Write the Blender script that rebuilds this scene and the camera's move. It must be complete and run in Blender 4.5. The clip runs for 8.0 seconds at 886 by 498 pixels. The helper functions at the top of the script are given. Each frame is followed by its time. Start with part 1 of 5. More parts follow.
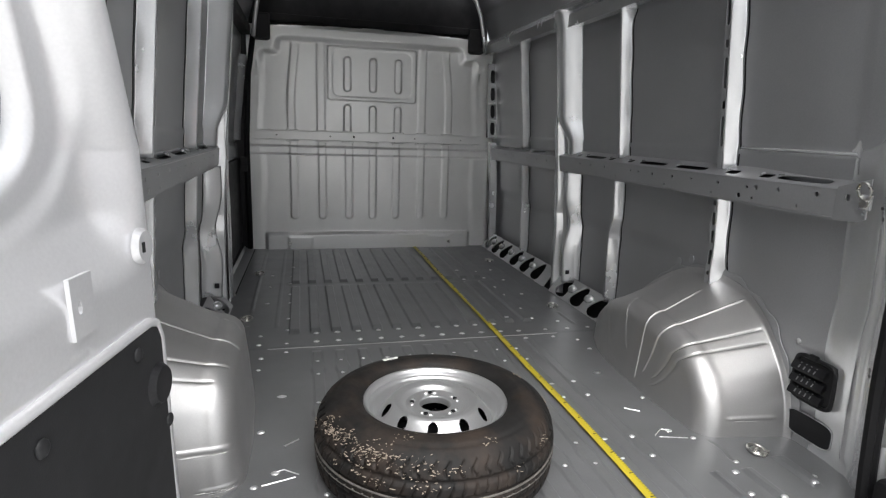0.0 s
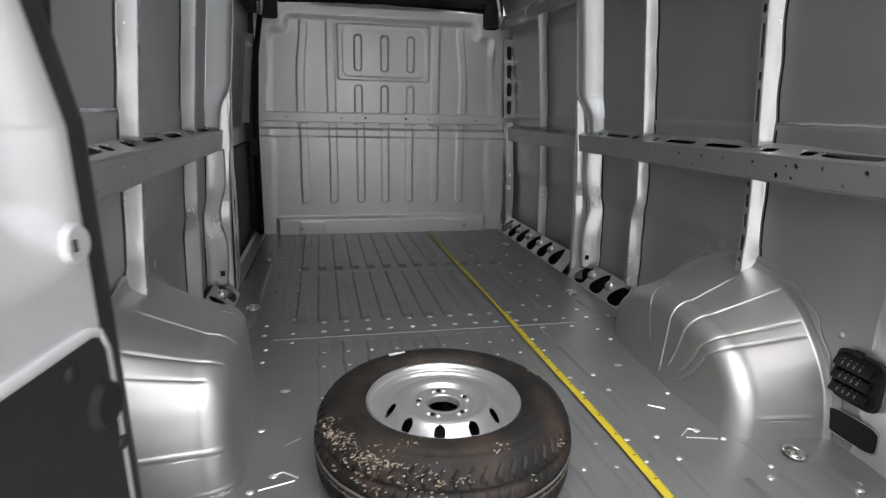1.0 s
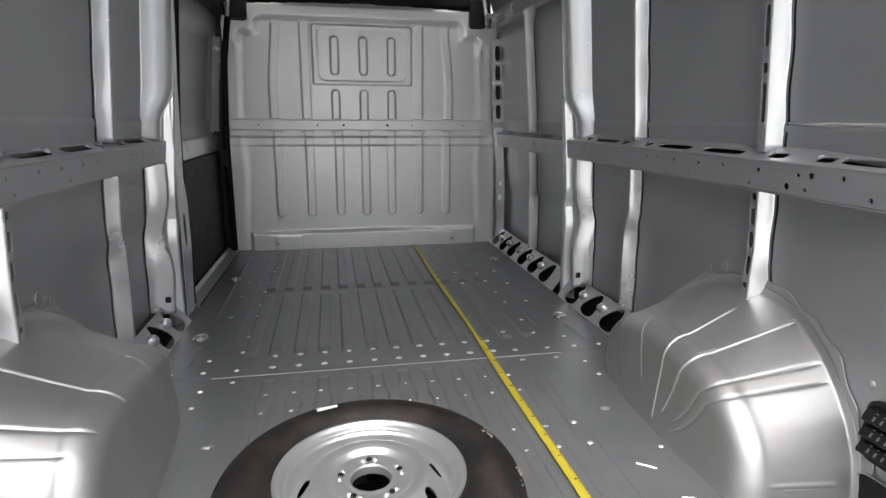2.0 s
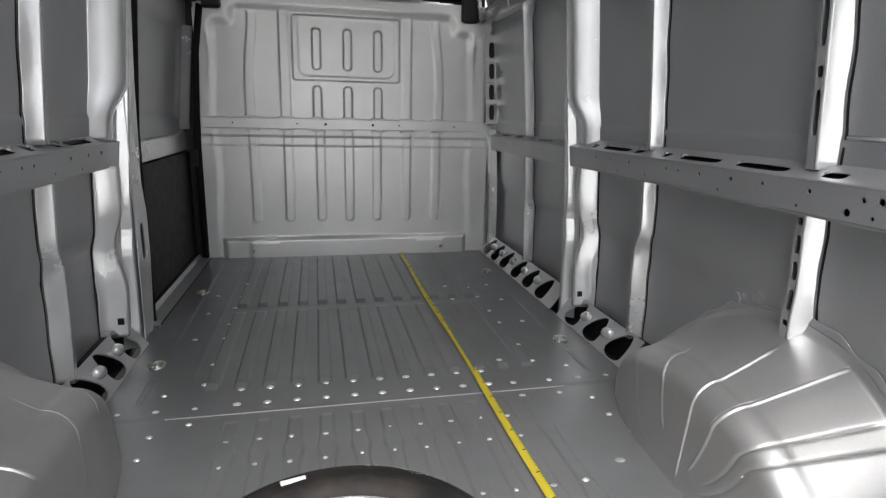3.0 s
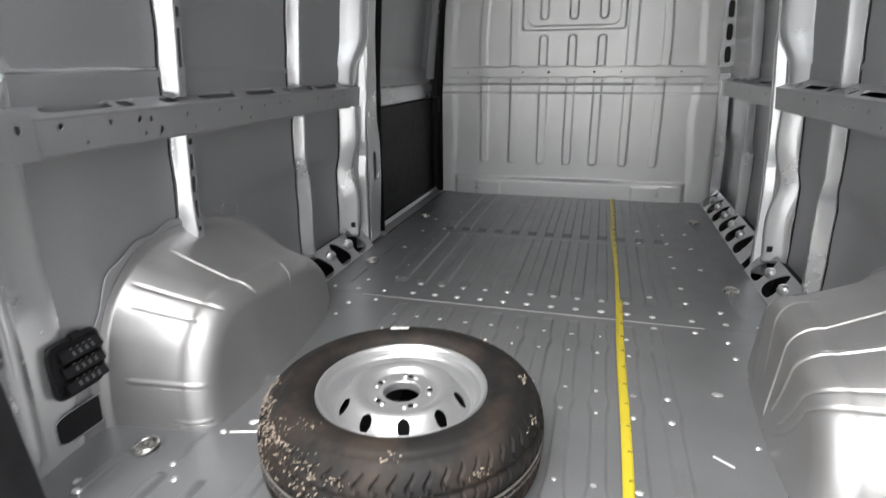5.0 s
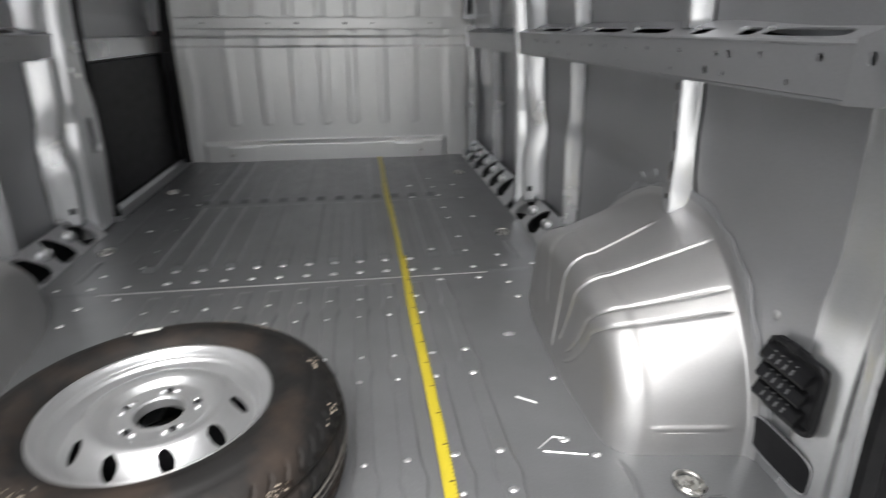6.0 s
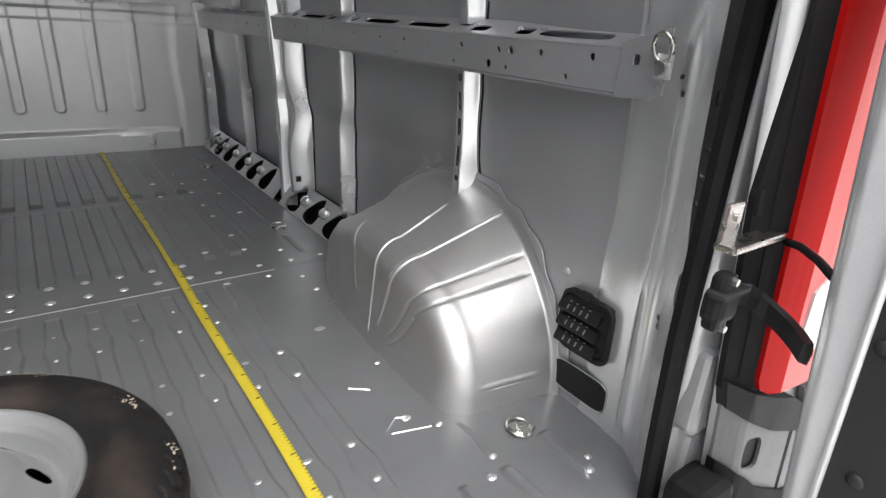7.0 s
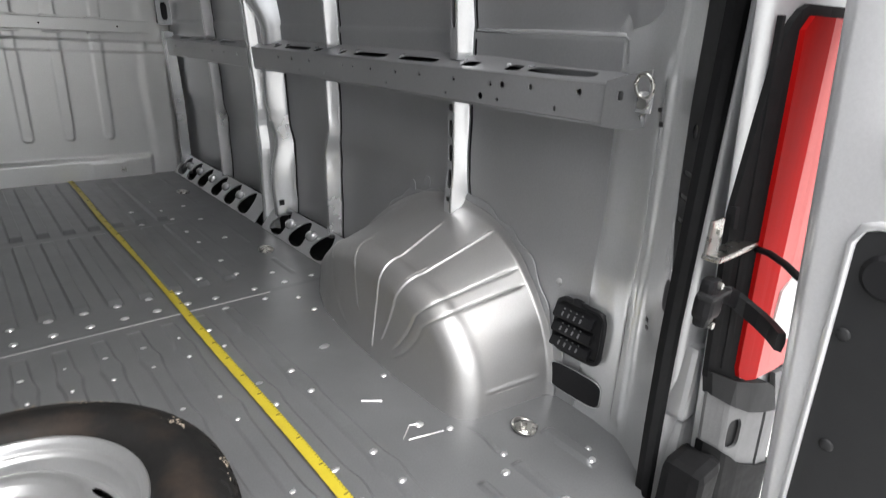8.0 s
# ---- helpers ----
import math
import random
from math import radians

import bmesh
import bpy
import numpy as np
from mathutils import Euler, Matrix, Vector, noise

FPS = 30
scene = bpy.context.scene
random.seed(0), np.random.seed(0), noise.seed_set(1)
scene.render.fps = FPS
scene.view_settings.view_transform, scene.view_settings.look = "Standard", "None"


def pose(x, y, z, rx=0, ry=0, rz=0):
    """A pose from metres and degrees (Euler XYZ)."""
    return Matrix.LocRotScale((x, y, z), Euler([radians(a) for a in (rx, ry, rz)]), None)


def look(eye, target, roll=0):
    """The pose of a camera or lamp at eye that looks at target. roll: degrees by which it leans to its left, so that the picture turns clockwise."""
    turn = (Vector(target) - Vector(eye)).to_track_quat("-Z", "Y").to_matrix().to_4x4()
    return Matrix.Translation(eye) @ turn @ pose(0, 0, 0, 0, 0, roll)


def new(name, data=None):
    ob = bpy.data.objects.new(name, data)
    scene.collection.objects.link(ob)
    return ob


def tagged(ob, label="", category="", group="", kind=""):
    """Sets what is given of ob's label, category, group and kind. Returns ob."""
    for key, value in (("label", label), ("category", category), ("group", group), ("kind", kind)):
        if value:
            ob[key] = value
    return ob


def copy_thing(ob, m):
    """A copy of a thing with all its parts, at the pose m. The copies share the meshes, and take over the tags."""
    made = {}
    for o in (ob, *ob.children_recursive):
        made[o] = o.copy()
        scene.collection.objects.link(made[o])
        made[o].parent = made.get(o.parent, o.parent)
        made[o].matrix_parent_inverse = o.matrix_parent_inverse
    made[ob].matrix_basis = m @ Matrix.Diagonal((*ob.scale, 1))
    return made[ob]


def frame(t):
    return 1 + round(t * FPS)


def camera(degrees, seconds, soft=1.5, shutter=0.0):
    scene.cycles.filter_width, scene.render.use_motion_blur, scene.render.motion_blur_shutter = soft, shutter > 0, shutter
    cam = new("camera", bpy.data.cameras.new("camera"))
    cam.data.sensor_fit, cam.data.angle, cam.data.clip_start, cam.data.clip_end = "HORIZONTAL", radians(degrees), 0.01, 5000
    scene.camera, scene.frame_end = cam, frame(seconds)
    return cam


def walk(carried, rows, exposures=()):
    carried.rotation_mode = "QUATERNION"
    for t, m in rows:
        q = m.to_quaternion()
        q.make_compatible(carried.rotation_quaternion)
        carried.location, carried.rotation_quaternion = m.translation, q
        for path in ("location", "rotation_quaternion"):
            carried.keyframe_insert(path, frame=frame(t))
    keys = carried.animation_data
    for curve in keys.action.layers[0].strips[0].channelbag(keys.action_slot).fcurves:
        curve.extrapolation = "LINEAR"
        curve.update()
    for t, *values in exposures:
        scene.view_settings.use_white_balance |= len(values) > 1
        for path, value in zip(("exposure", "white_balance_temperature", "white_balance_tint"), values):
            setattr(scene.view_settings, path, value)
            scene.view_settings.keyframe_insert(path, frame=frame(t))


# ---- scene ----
cam = camera(76.4, 8.0, 1.2, 0.4)
PATH = [
    (0, (-0.502, -1.075, 0.882), (-0.019, 0.822, 0.469), 2.0),
    (0.5, (-0.513, -1.062, 0.872), (-0.025, 0.828, 0.436), 3.6),
    (1, (-0.448, -0.967, 0.872), (-0.031, 0.931, 0.396), 1.3),
    (1.5, (-0.300, -0.831, 0.868), (0.077, 1.081, 0.412), 2.1),
    (1.7, (-0.256, -0.803, 0.862), (0.100, 1.113, 0.411), 0.8),
    (2.8, (-0.199, -0.491, 0.903), (0.226, 1.404, 0.426), 1.1),
    (3, (-0.192, -0.475, 0.887), (0.237, 1.422, 0.422), 1.4),
    (3.5, (-0.057, -0.454, 0.889), (0.133, 1.491, 0.462), 0.8),
    (3.8, (0.04, -0.475, 0.893), (-0.014, 1.474, 0.448), 2.8),
    (4, (0.082, -0.494, 0.884), (-0.155, 1.442, 0.441), 1.3),
    (4.2, (0.128, -0.538, 0.891), (-0.161, 1.397, 0.479), -0.6),
    (5.3, (0.228, -0.795, 0.846), (-0.312, 1.006, 0.165), -0.2),
    (5.5, (0.232, -0.764, 0.836), (-0.148, 1.074, 0.144), -0.4),
    (5.7, (0.23, -0.717, 0.819), (0.062, 1.135, 0.081), -0.2),
    (5.9, (0.222, -0.628, 0.798), (0.346, 1.220, 0.044), -0.4),
    (6, (0.202, -0.598, 0.786), (0.472, 1.244, 0.054), -0.1),
    (6.2, (0.196, -0.546, 0.783), (0.690, 1.248, 0.051), -0.7),
    (6.5, (0.169, -0.523, 0.771), (1.011, 1.131, 0.026), 1.1),
    (7, (0.04, -0.528, 0.785), (1.152, 0.958, 0.04), 3.8),
    (7.5, (-0.091, -0.565, 0.781), (1.107, 0.855, 0.038), 4.0),
    (8, (-0.102, -0.539, 0.827), (1.138, 0.871, 0.135), 3.1),
]
EXPOSURES = [(0.0, -0.02), (1.0, -0.07), (1.5, 0.12), (3.0, 0.45), (4.2, 0.5), (5.5, 0.60), (6.0, 0.3), (6.5, 0.27), (7.5, 0.26), (8.0, 0.27)]
walk(cam, [(t, look(eye, target, roll)) for t, eye, target, roll in PATH], EXPOSURES)

# ---- light ----
world = bpy.data.worlds.new("overcast")
scene.world = world
world.use_nodes = True
wt = world.node_tree
sky = wt.nodes.new("ShaderNodeTexSky")
sky.sky_type, sky.sun_disc = "NISHITA", False
sky.sun_elevation, sky.sun_rotation, sky.dust_density = radians(62), radians(190), 4.0
soften = wt.nodes.new("ShaderNodeHueSaturation")
soften.inputs["Saturation"].default_value = 0.22
wt.links.new(sky.outputs[0], soften.inputs["Color"])
wt.links.new(soften.outputs[0], wt.nodes["Background"].inputs[0])
wt.nodes["Background"].inputs[1].default_value = 0.25
sun = new("sun", bpy.data.lights.new("sun", "SUN"))
sun.data.energy, sun.data.angle, sun.data.color = 3.8, radians(70), (1.0, 0.99, 0.975)
sun.matrix_world = look((-1.2, -6.8, 12.9), (0, 0, 0))

# ---- materials ----


def nodes_of(name):
    m = bpy.data.materials.new(name)
    m.use_nodes = True
    return m, m.node_tree, m.node_tree.nodes["Principled BSDF"]


def surface(name, color, rough=0.5, metal=0.0, vary=0.08, scale=6.0, fine=180.0, bump=0.05, dist=0.0006, spec=0.5, coat=0.0,
            dirt=None, dirt_scale=3.0, dirt_from=0.55, dirt_to=0.75, streak=1.0, dent=0.0):
    """A procedural surface: broad tone drift, fine grain in colour, gloss and relief, and dirt patches of another colour."""
    m, t, b = nodes_of(name)
    n, l = t.nodes, t.links
    co = n.new("ShaderNodeTexCoord")
    mp = n.new("ShaderNodeMapping")
    mp.inputs["Scale"].default_value = (1, 1, streak)
    l.new(co.outputs["Object"], mp.inputs[0])

    def noise_at(s, d=4.0, r=0.55):
        x = n.new("ShaderNodeTexNoise")
        x.inputs["Scale"].default_value, x.inputs["Detail"].default_value, x.inputs["Roughness"].default_value = s, d, r
        l.new(mp.outputs[0], x.inputs["Vector"])
        return x.outputs["Fac"]

    big, small = noise_at(scale), noise_at(fine, 2.0)

    def ramp(fac, lo, hi):
        x = n.new("ShaderNodeMapRange")
        x.inputs[1].default_value, x.inputs[2].default_value = 0.3, 0.7
        x.inputs[3].default_value, x.inputs[4].default_value = lo, hi
        l.new(fac, x.inputs[0])
        return x.outputs[0]

    mul = n.new("ShaderNodeMath")
    mul.operation = "MULTIPLY"
    l.new(ramp(big, 1 - vary, 1 + vary), mul.inputs[0])
    l.new(ramp(small, 1 - vary * 0.6, 1 + vary * 0.6), mul.inputs[1])
    tint = n.new("ShaderNodeVectorMath")
    tint.operation = "SCALE"
    tint.inputs[0].default_value = color
    l.new(mul.outputs[0], tint.inputs["Scale"])
    out = tint.outputs[0]
    if dirt:
        patch = n.new("ShaderNodeMapRange")
        patch.inputs[1].default_value, patch.inputs[2].default_value = dirt_from, dirt_to
        l.new(noise_at(dirt_scale, 8.0, 0.65), patch.inputs[0])
        mix = n.new("ShaderNodeMix")
        mix.data_type = "RGBA"
        l.new(patch.outputs[0], mix.inputs[0])
        l.new(out, mix.inputs[6])
        mix.inputs[7].default_value = (*dirt, 1)
        out = mix.outputs[2]
    l.new(out, b.inputs["Base Color"])
    l.new(ramp(noise_at(scale * 2.3, 6.0), rough * 0.9, rough * 1.12), b.inputs["Roughness"])
    b.inputs["Metallic"].default_value = metal
    b.inputs["Specular IOR Level"].default_value = spec
    b.inputs["Coat Weight"].default_value = coat
    b.inputs["Coat Roughness"].default_value = 0.15
    if bump:
        bp = n.new("ShaderNodeBump")
        bp.inputs["Strength"].default_value, bp.inputs["Distance"].default_value = bump, dist
        l.new(small, bp.inputs["Height"])
        l.new(bp.outputs[0], b.inputs["Normal"])
        if dent:
            # slow waves of thin sheet metal
            slow = n.new("ShaderNodeBump")
            slow.inputs["Strength"].default_value, slow.inputs["Distance"].default_value = 1.0, dent
            l.new(noise_at(3.2, 1.0, 0.4), slow.inputs["Height"])
            l.new(slow.outputs[0], bp.inputs["Normal"])
    return m


# SILVER is the lit tone of one silver paint; SKIN and FLOOR are shaded
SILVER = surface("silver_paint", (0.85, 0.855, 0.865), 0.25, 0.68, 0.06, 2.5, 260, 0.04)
# the floor's dimness is put into a darker base colour
FLOOR = surface("shaded_floor_silver", (0.172, 0.175, 0.181), 0.33, 0.24, 0.09, 4.0, 240, 0.06, dirt=(0.20, 0.19, 0.18), dirt_scale=5.0, dirt_from=0.6, dirt_to=0.85)
ARCH = surface("arch_paint", (0.56, 0.556, 0.552), 0.44, 0.84, 0.05, 4.0, 260, 0.04)
PANEL = surface("bulkhead_paint", (0.80, 0.803, 0.795), 0.34, 0.45, 0.05, 2.0, 240, 0.03)
SKIN = surface("shaded_silver_paint", (0.45, 0.455, 0.465), 0.31, 0.50, 0.06, 1.5, 220, 0.05, dent=0.008)
# black plastic, and the shade painted into hollows, slots and holes
BLACK = surface("black_plastic_and_shade", (0.012, 0.012, 0.0135), 0.5, 0.0, 0.15, 8, 400, 0.15, spec=0.35)
TRIM = surface("grey_trim", (0.0145, 0.015, 0.0165), 0.6, 0.0, 0.1, 6, 500, 0.25)
HEAD = surface("headliner", (0.012, 0.012, 0.014), 0.85, 0.0, 0.15, 6, 300, 0.2)
RUBBER = surface("seal_rubber", (0.009, 0.009, 0.0098), 0.65, 0.0, 0.15, 12, 300, 0.15, spec=0.25)
TYRE = surface("tyre_rubber", (0.0085, 0.008, 0.0078), 0.66, 0.0, 0.2, 10, 220, 0.3, 0.001, spec=0.35, dirt=(0.040, 0.028, 0.021), dirt_scale=8.0, dirt_from=0.46, dirt_to=0.72)
RIM = surface("wheel_silver", (0.58, 0.585, 0.59), 0.33, 0.78, 0.04, 8, 300, 0.05)
DOOR = surface("door_paint", (0.81, 0.81, 0.825), 0.31, 0.50, 0.04, 2.5, 260, 0.03)
BLANK = surface("blank_panel_paint", (0.36, 0.365, 0.375), 0.45, 0.3, 0.06, 3.0, 240, 0.04)
BODY = surface("body_paint", (0.60, 0.605, 0.615), 0.38, 0.6, 0.04, 2.5, 260, 0.03, coat=0.3)
STEEL = surface("zinc_steel", (0.62, 0.61, 0.58), 0.28, 1.0, 0.06, 20, 300, 0.05)
WELD = surface("weld_metal", (0.84, 0.84, 0.85), 0.30, 0.8, 0.1, 60, 400, 0.1)
SEAM = surface("joint_sealer", (0.45, 0.45, 0.45), 0.5, 0.2, 0.08, 30, 300, 0.1)
TAPE = surface("yellow_tape", (0.54, 0.44, 0.035), 0.35, 0.0, 0.06, 8, 200, 0.05)
INK = surface("tape_ink", (0.05, 0.04, 0.02), 0.6, 0.0, 0.1, 8, 200, 0.0)
RED = surface("red_lens", (0.44, 0.006, 0.006), 0.32, 0.0, 0.03, 4, 200, 0.0, spec=0.07)
PINK = surface("faded_red_lens", (0.72, 0.20, 0.19), 0.25, 0.0, 0.03, 4, 200, 0.0, spec=0.2)
CLEAR = surface("clear_lens", (0.85, 0.84, 0.83), 0.1, 0.0, 0.02, 4, 200, 0.0, coat=0.6)
DUST = surface("dusty_rubber", (0.13, 0.122, 0.112), 0.7, 0.0, 0.25, 30, 300, 0.2)
DIRT = surface("dry_mud", (0.30, 0.255, 0.205), 0.9, 0.0, 0.25, 60, 400, 0.4)
LABEL = surface("paper_label", (0.75, 0.75, 0.72), 0.7, 0.0, 0.05, 20, 200, 0.0)
# grey standing for shade on brackets, gap light on vents, a dimmer roof
TONE_GREY = surface("light_and_shade_grey", (0.20, 0.20, 0.205), 0.5, 0.2, 0.08, 10, 240, 0.05)
ASPHALT = surface("concrete", (0.50, 0.50, 0.49), 0.9, 0.0, 0.2, 0.6, 60, 0.5, 0.004)

# ---- mesh helpers ----


def finish(name, mesh, mat, parent, label, smooth):
    mesh.materials.append(mat)
    if smooth:
        for p in mesh.polygons:
            p.use_smooth = True
    ob = new(name, mesh)
    if parent:
        ob.parent = parent
    if label:
        tagged(ob, label)
    return ob


def part(name, bm, mat, parent=None, label="", smooth=False):
    bmesh.ops.recalc_face_normals(bm, faces=bm.faces)
    mesh = bpy.data.meshes.new(name)
    bm.to_mesh(mesh)
    bm.free()
    return finish(name, mesh, mat, parent, label, smooth)


def group_at(name, place=(0, 0, 0), label="", category="", group="", kind=""):
    ob = new(name)
    ob.empty_display_size = 0.05
    ob.location = place
    return tagged(ob, label, category, group, kind)


def sheet(name, us, vs, func, mat, parent=None, label="", skip=None, close_u=False, thick=0.0, flip=False):
    """A pressed sheet: func(u, v) gives x, y, z over the grid of us and vs; skip(u, v) leaves holes."""
    us, vs = np.asarray(us, float), np.asarray(vs, float)
    U, V = np.meshgrid(us, vs, indexing="ij")
    X, Y, Z = func(U, V)
    co = np.stack([X + 0 * U, Y + 0 * U, Z + 0 * U], -1).reshape(-1, 3)
    nu, nv = len(us), len(vs)
    I = np.arange(nu * nv).reshape(nu, nv)
    if close_u:
        I = np.concatenate([I, I[:1]], 0)
    a, b, c, d = I[:-1, :-1], I[1:, :-1], I[1:, 1:], I[:-1, 1:]
    quads = np.stack([a, d, c, b] if flip else [a, b, c, d], -1).reshape(-1, 4)
    if skip is not None:
        mid = co_uv = np.stack([U, V], -1).reshape(-1, 2)[quads].mean(1)
        if close_u:
            u2 = np.append(us, us[0] + 2 * math.pi)
            mu = np.repeat((u2[:-1] + u2[1:]) / 2, nv - 1)
            mid = np.stack([mu, co_uv[:, 1]], -1)
        quads = quads[~skip(mid[:, 0], mid[:, 1])]
    mesh = bpy.data.meshes.new(name)
    mesh.from_pydata(co.tolist(), [], quads.tolist())
    ob = finish(name, mesh, mat, parent, label, True)
    if thick:
        sol = ob.modifiers.new("thickness", "SOLIDIFY")
        sol.thickness, sol.offset = thick, -1
    return ob


def box(bm, x0, x1, y0, y1, z0, z1, bevel=0.0, warp=None):
    made = bmesh.ops.create_cube(bm, size=1)["verts"]
    for v in made:
        v.co = Vector(((x0 + x1) / 2 + v.co.x * (x1 - x0), (y0 + y1) / 2 + v.co.y * (y1 - y0), (z0 + z1) / 2 + v.co.z * (z1 - z0)))
    if bevel:
        edges = list({e for v in made for e in v.link_edges})
        bmesh.ops.bevel(bm, geom=edges, offset=bevel, segments=2, affect="EDGES", profile=0.6)
    return bm


def a_box(*args, bevel=0.0):
    return box(bmesh.new(), *args, bevel=bevel)


def rod(bm, pts, r, sides=8, closed=False):
    """A round bar along points."""
    pts = [Vector(p) for p in pts]
    rings = []
    n = len(pts)
    for i, p in enumerate(pts):
        a = pts[(i - 1) % n] if closed or i else p
        b = pts[(i + 1) % n] if closed or i < n - 1 else p
        d = (b - a).normalized()
        side = d.cross(Vector((0.13, 0.31, 0.94)) if abs(d.z) < 0.9 else Vector((1, 0.1, 0))).normalized()
        up = side.cross(d)
        rings.append([bm.verts.new(p + (side * math.cos(2 * math.pi * k / sides) + up * math.sin(2 * math.pi * k / sides)) * r) for k in range(sides)])
    for i in range(n if closed else n - 1):
        A, B = rings[i], rings[(i + 1) % n]
        for k in range(sides):
            bm.faces.new((A[k], A[(k + 1) % sides], B[(k + 1) % sides], B[k]))
    if not closed:
        bm.faces.new(rings[0][::-1])
        bm.faces.new(rings[-1])
    return bm


def oval(cu, cv, ru, rv, n=14, power=1.0):
    """Points round a rounded hole; power under 1 squares it."""
    out = []
    for k in range(n):
        a = 2 * math.pi * k / n
        c, s = math.cos(a), math.sin(a)
        out.append((cu + ru * math.copysign(abs(c) ** power, c), cv + rv * math.copysign(abs(s) ** power, s)))
    return out


def plate(outer, holes, thick, place):
    """A flat plate with real holes, in u, v, given depth, and laid by place(u, v, w)."""
    bm = bmesh.new()
    edges = []
    for loop in [outer, *holes]:
        vs = [bm.verts.new((u, v, 0)) for u, v in loop]
        edges += [bm.edges.new((vs[i], vs[(i + 1) % len(vs)])) for i in range(len(vs))]
    bmesh.ops.triangle_fill(bm, use_beauty=True, use_dissolve=False, edges=edges)
    made = bmesh.ops.extrude_face_region(bm, geom=list(bm.faces))["geom"]
    for g in made:
        if isinstance(g, bmesh.types.BMVert):
            g.co.z = thick
    for v in bm.verts:
        v.co = Vector(place(*v.co))
    return bm


def along(profile, stations, place):
    """A bar: the closed profile (u, v) repeated at each station s, laid by place(s, u, v)."""
    bm = bmesh.new()
    rings = [[bm.verts.new(place(s, u, v)) for u, v in profile] for s in stations]
    k = len(profile)
    for A, B in zip(rings, rings[1:]):
        for i in range(k):
            bm.faces.new((A[i], A[(i + 1) % k], B[(i + 1) % k], B[i]))
    bm.faces.new(rings[0][::-1])
    bm.faces.new(rings[-1])
    return bm


def step(x, a, b):
    t = np.clip((x - a) / (b - a), 0, 1)
    return t * t * (3 - 2 * t)


def bead(d, half, edge):
    """1 within half of a line, falling to 0 over edge."""
    return 1 - step(np.abs(d), half - edge, half)


def span(y, a, b, soft=0.015):
    return step(y, a - soft, a + soft) * (1 - step(y, b - soft, b + soft))


# ---- the van's measures ----
BULK = 3.10          # the bulkhead
SILL = -0.19         # the floor's rear end
FACE_Z = [-0.12, 0.10, 0.40, 0.80, 1.42, 1.72, 1.88]
FACE_X = [0.93, 0.93, 0.925, 0.90, 0.845, 0.76, 0.60]
SKIN_OUT = 0.060


def face_x(z):
    """How far from the middle the inner faces of the wall ribs stand, by height."""
    return np.interp(z, FACE_Z, FACE_X)


def wall_x(y, z):
    """The skin's distance from the middle: flush with the ribs at the rear corner, deeper ahead, swelling out below the crease."""
    ahead = step(y, 0.20, 0.52)
    low = 1 - step(z, 0.395, 0.478)
    deep = 0.041 + 0.013 * low + 0.005 * step(z, 0.845, 0.865) * (1 - step(z, 1.36, 1.40)) + 0.020 * step(z, 1.36, 1.42)
    rear = 0.002 + 0.014 * step(z, 0.36, 0.475) + 0.010 * step(z, 0.845, 0.865) * step(y, 0.10, 0.12)
    return face_x(z) + rear + (deep - rear) * ahead


# ---- ground outside ----
bm = bmesh.new()
bmesh.ops.create_grid(bm, x_segments=2, y_segments=2, size=600)
ground = part("ground", bm, ASPHALT)
ground.location.z = -0.62
tagged(ground, "pale concrete yard under the van", "ground", kind="structure")

# ---- floor ----
RIBS = [0.09 * k - 0.004 for k in range(-6, 7)]


def floor_height(x, y):
    h = 0 * x
    for c in RIBS:
        front = span(y, 1.315, 2.03) + span(y, 2.12, 3.00)
        pinch = sum(np.exp(-((y - p) / 0.035) ** 2) for p in (0.215, 0.595, 0.924))
        rear = span(y, -0.12, 1.09)
        h = h + 0.0115 * bead(x - c, 0.023, 0.0032) * front
        h = h + 0.0068 * bead(np.abs(x - c) - 0.010 * np.clip(pinch, 0, 1), 0.021 - 0.002 * np.clip(pinch, 0, 1), 0.005) * rear * (np.abs(c) < 0.50)
    for s in (-1, 1):
        for cx, y0, y1, w in ((0.800, -0.035, 0.096, 0.017), (0.665, -0.078, 0.062, 0.014), (0.566, -0.074, 0.066, 0.010)):
            h = h + 0.013 * bead(x - s * cx, w, 0.0045) * span(y, y0, y1, 0.010)
        h = h + 0.0012 * bead(x - s * 0.62, 0.012, 0.008) * span(y, 1.40, 2.95)
        h = h + 0.004 * bead(x - s * 0.745, 0.012, 0.008) * span(y, 1.25, 1.42) + 0.0016 * bead(x - s * 0.745, 0.012, 0.008) * span(y, 1.62, 2.9)
    for s in (-1, 1):
        h = h - 0.004 * bead(x - s * (0.668 + 0.006 * np.sin(y * 45)), 0.006, 0.004) * span(y, 0.115, 0.212, 0.01)
    h = h - 0.0008 * span(y, 2.06, 2.11, 0.012) * (np.abs(x) < 0.6)
    h = h + 0.002 * step(y, 1.146, 1.152)
    return h


xs = np.arange(-0.872, 0.8721, 0.003)
ys = np.concatenate([np.arange(SILL, 0.235, 0.0042), np.arange(0.235, BULK + 0.001, 0.0094)])


def floor_place(x, y):
    out = np.abs(x) - 0.84
    x = np.where(out > 0, np.sign(x) * (0.84 + out * (1 + 1.9 * (1 - step(y, 0.18, 0.26)))), x)
    lim = 0.80 + 0.135 * step(y, -0.155, -0.085)
    x = np.clip(x, -lim, lim)
    wide = np.where((x < -0.845) & (y > 1.90), -0.845, x)
    return wide, y, floor_height(x, y)


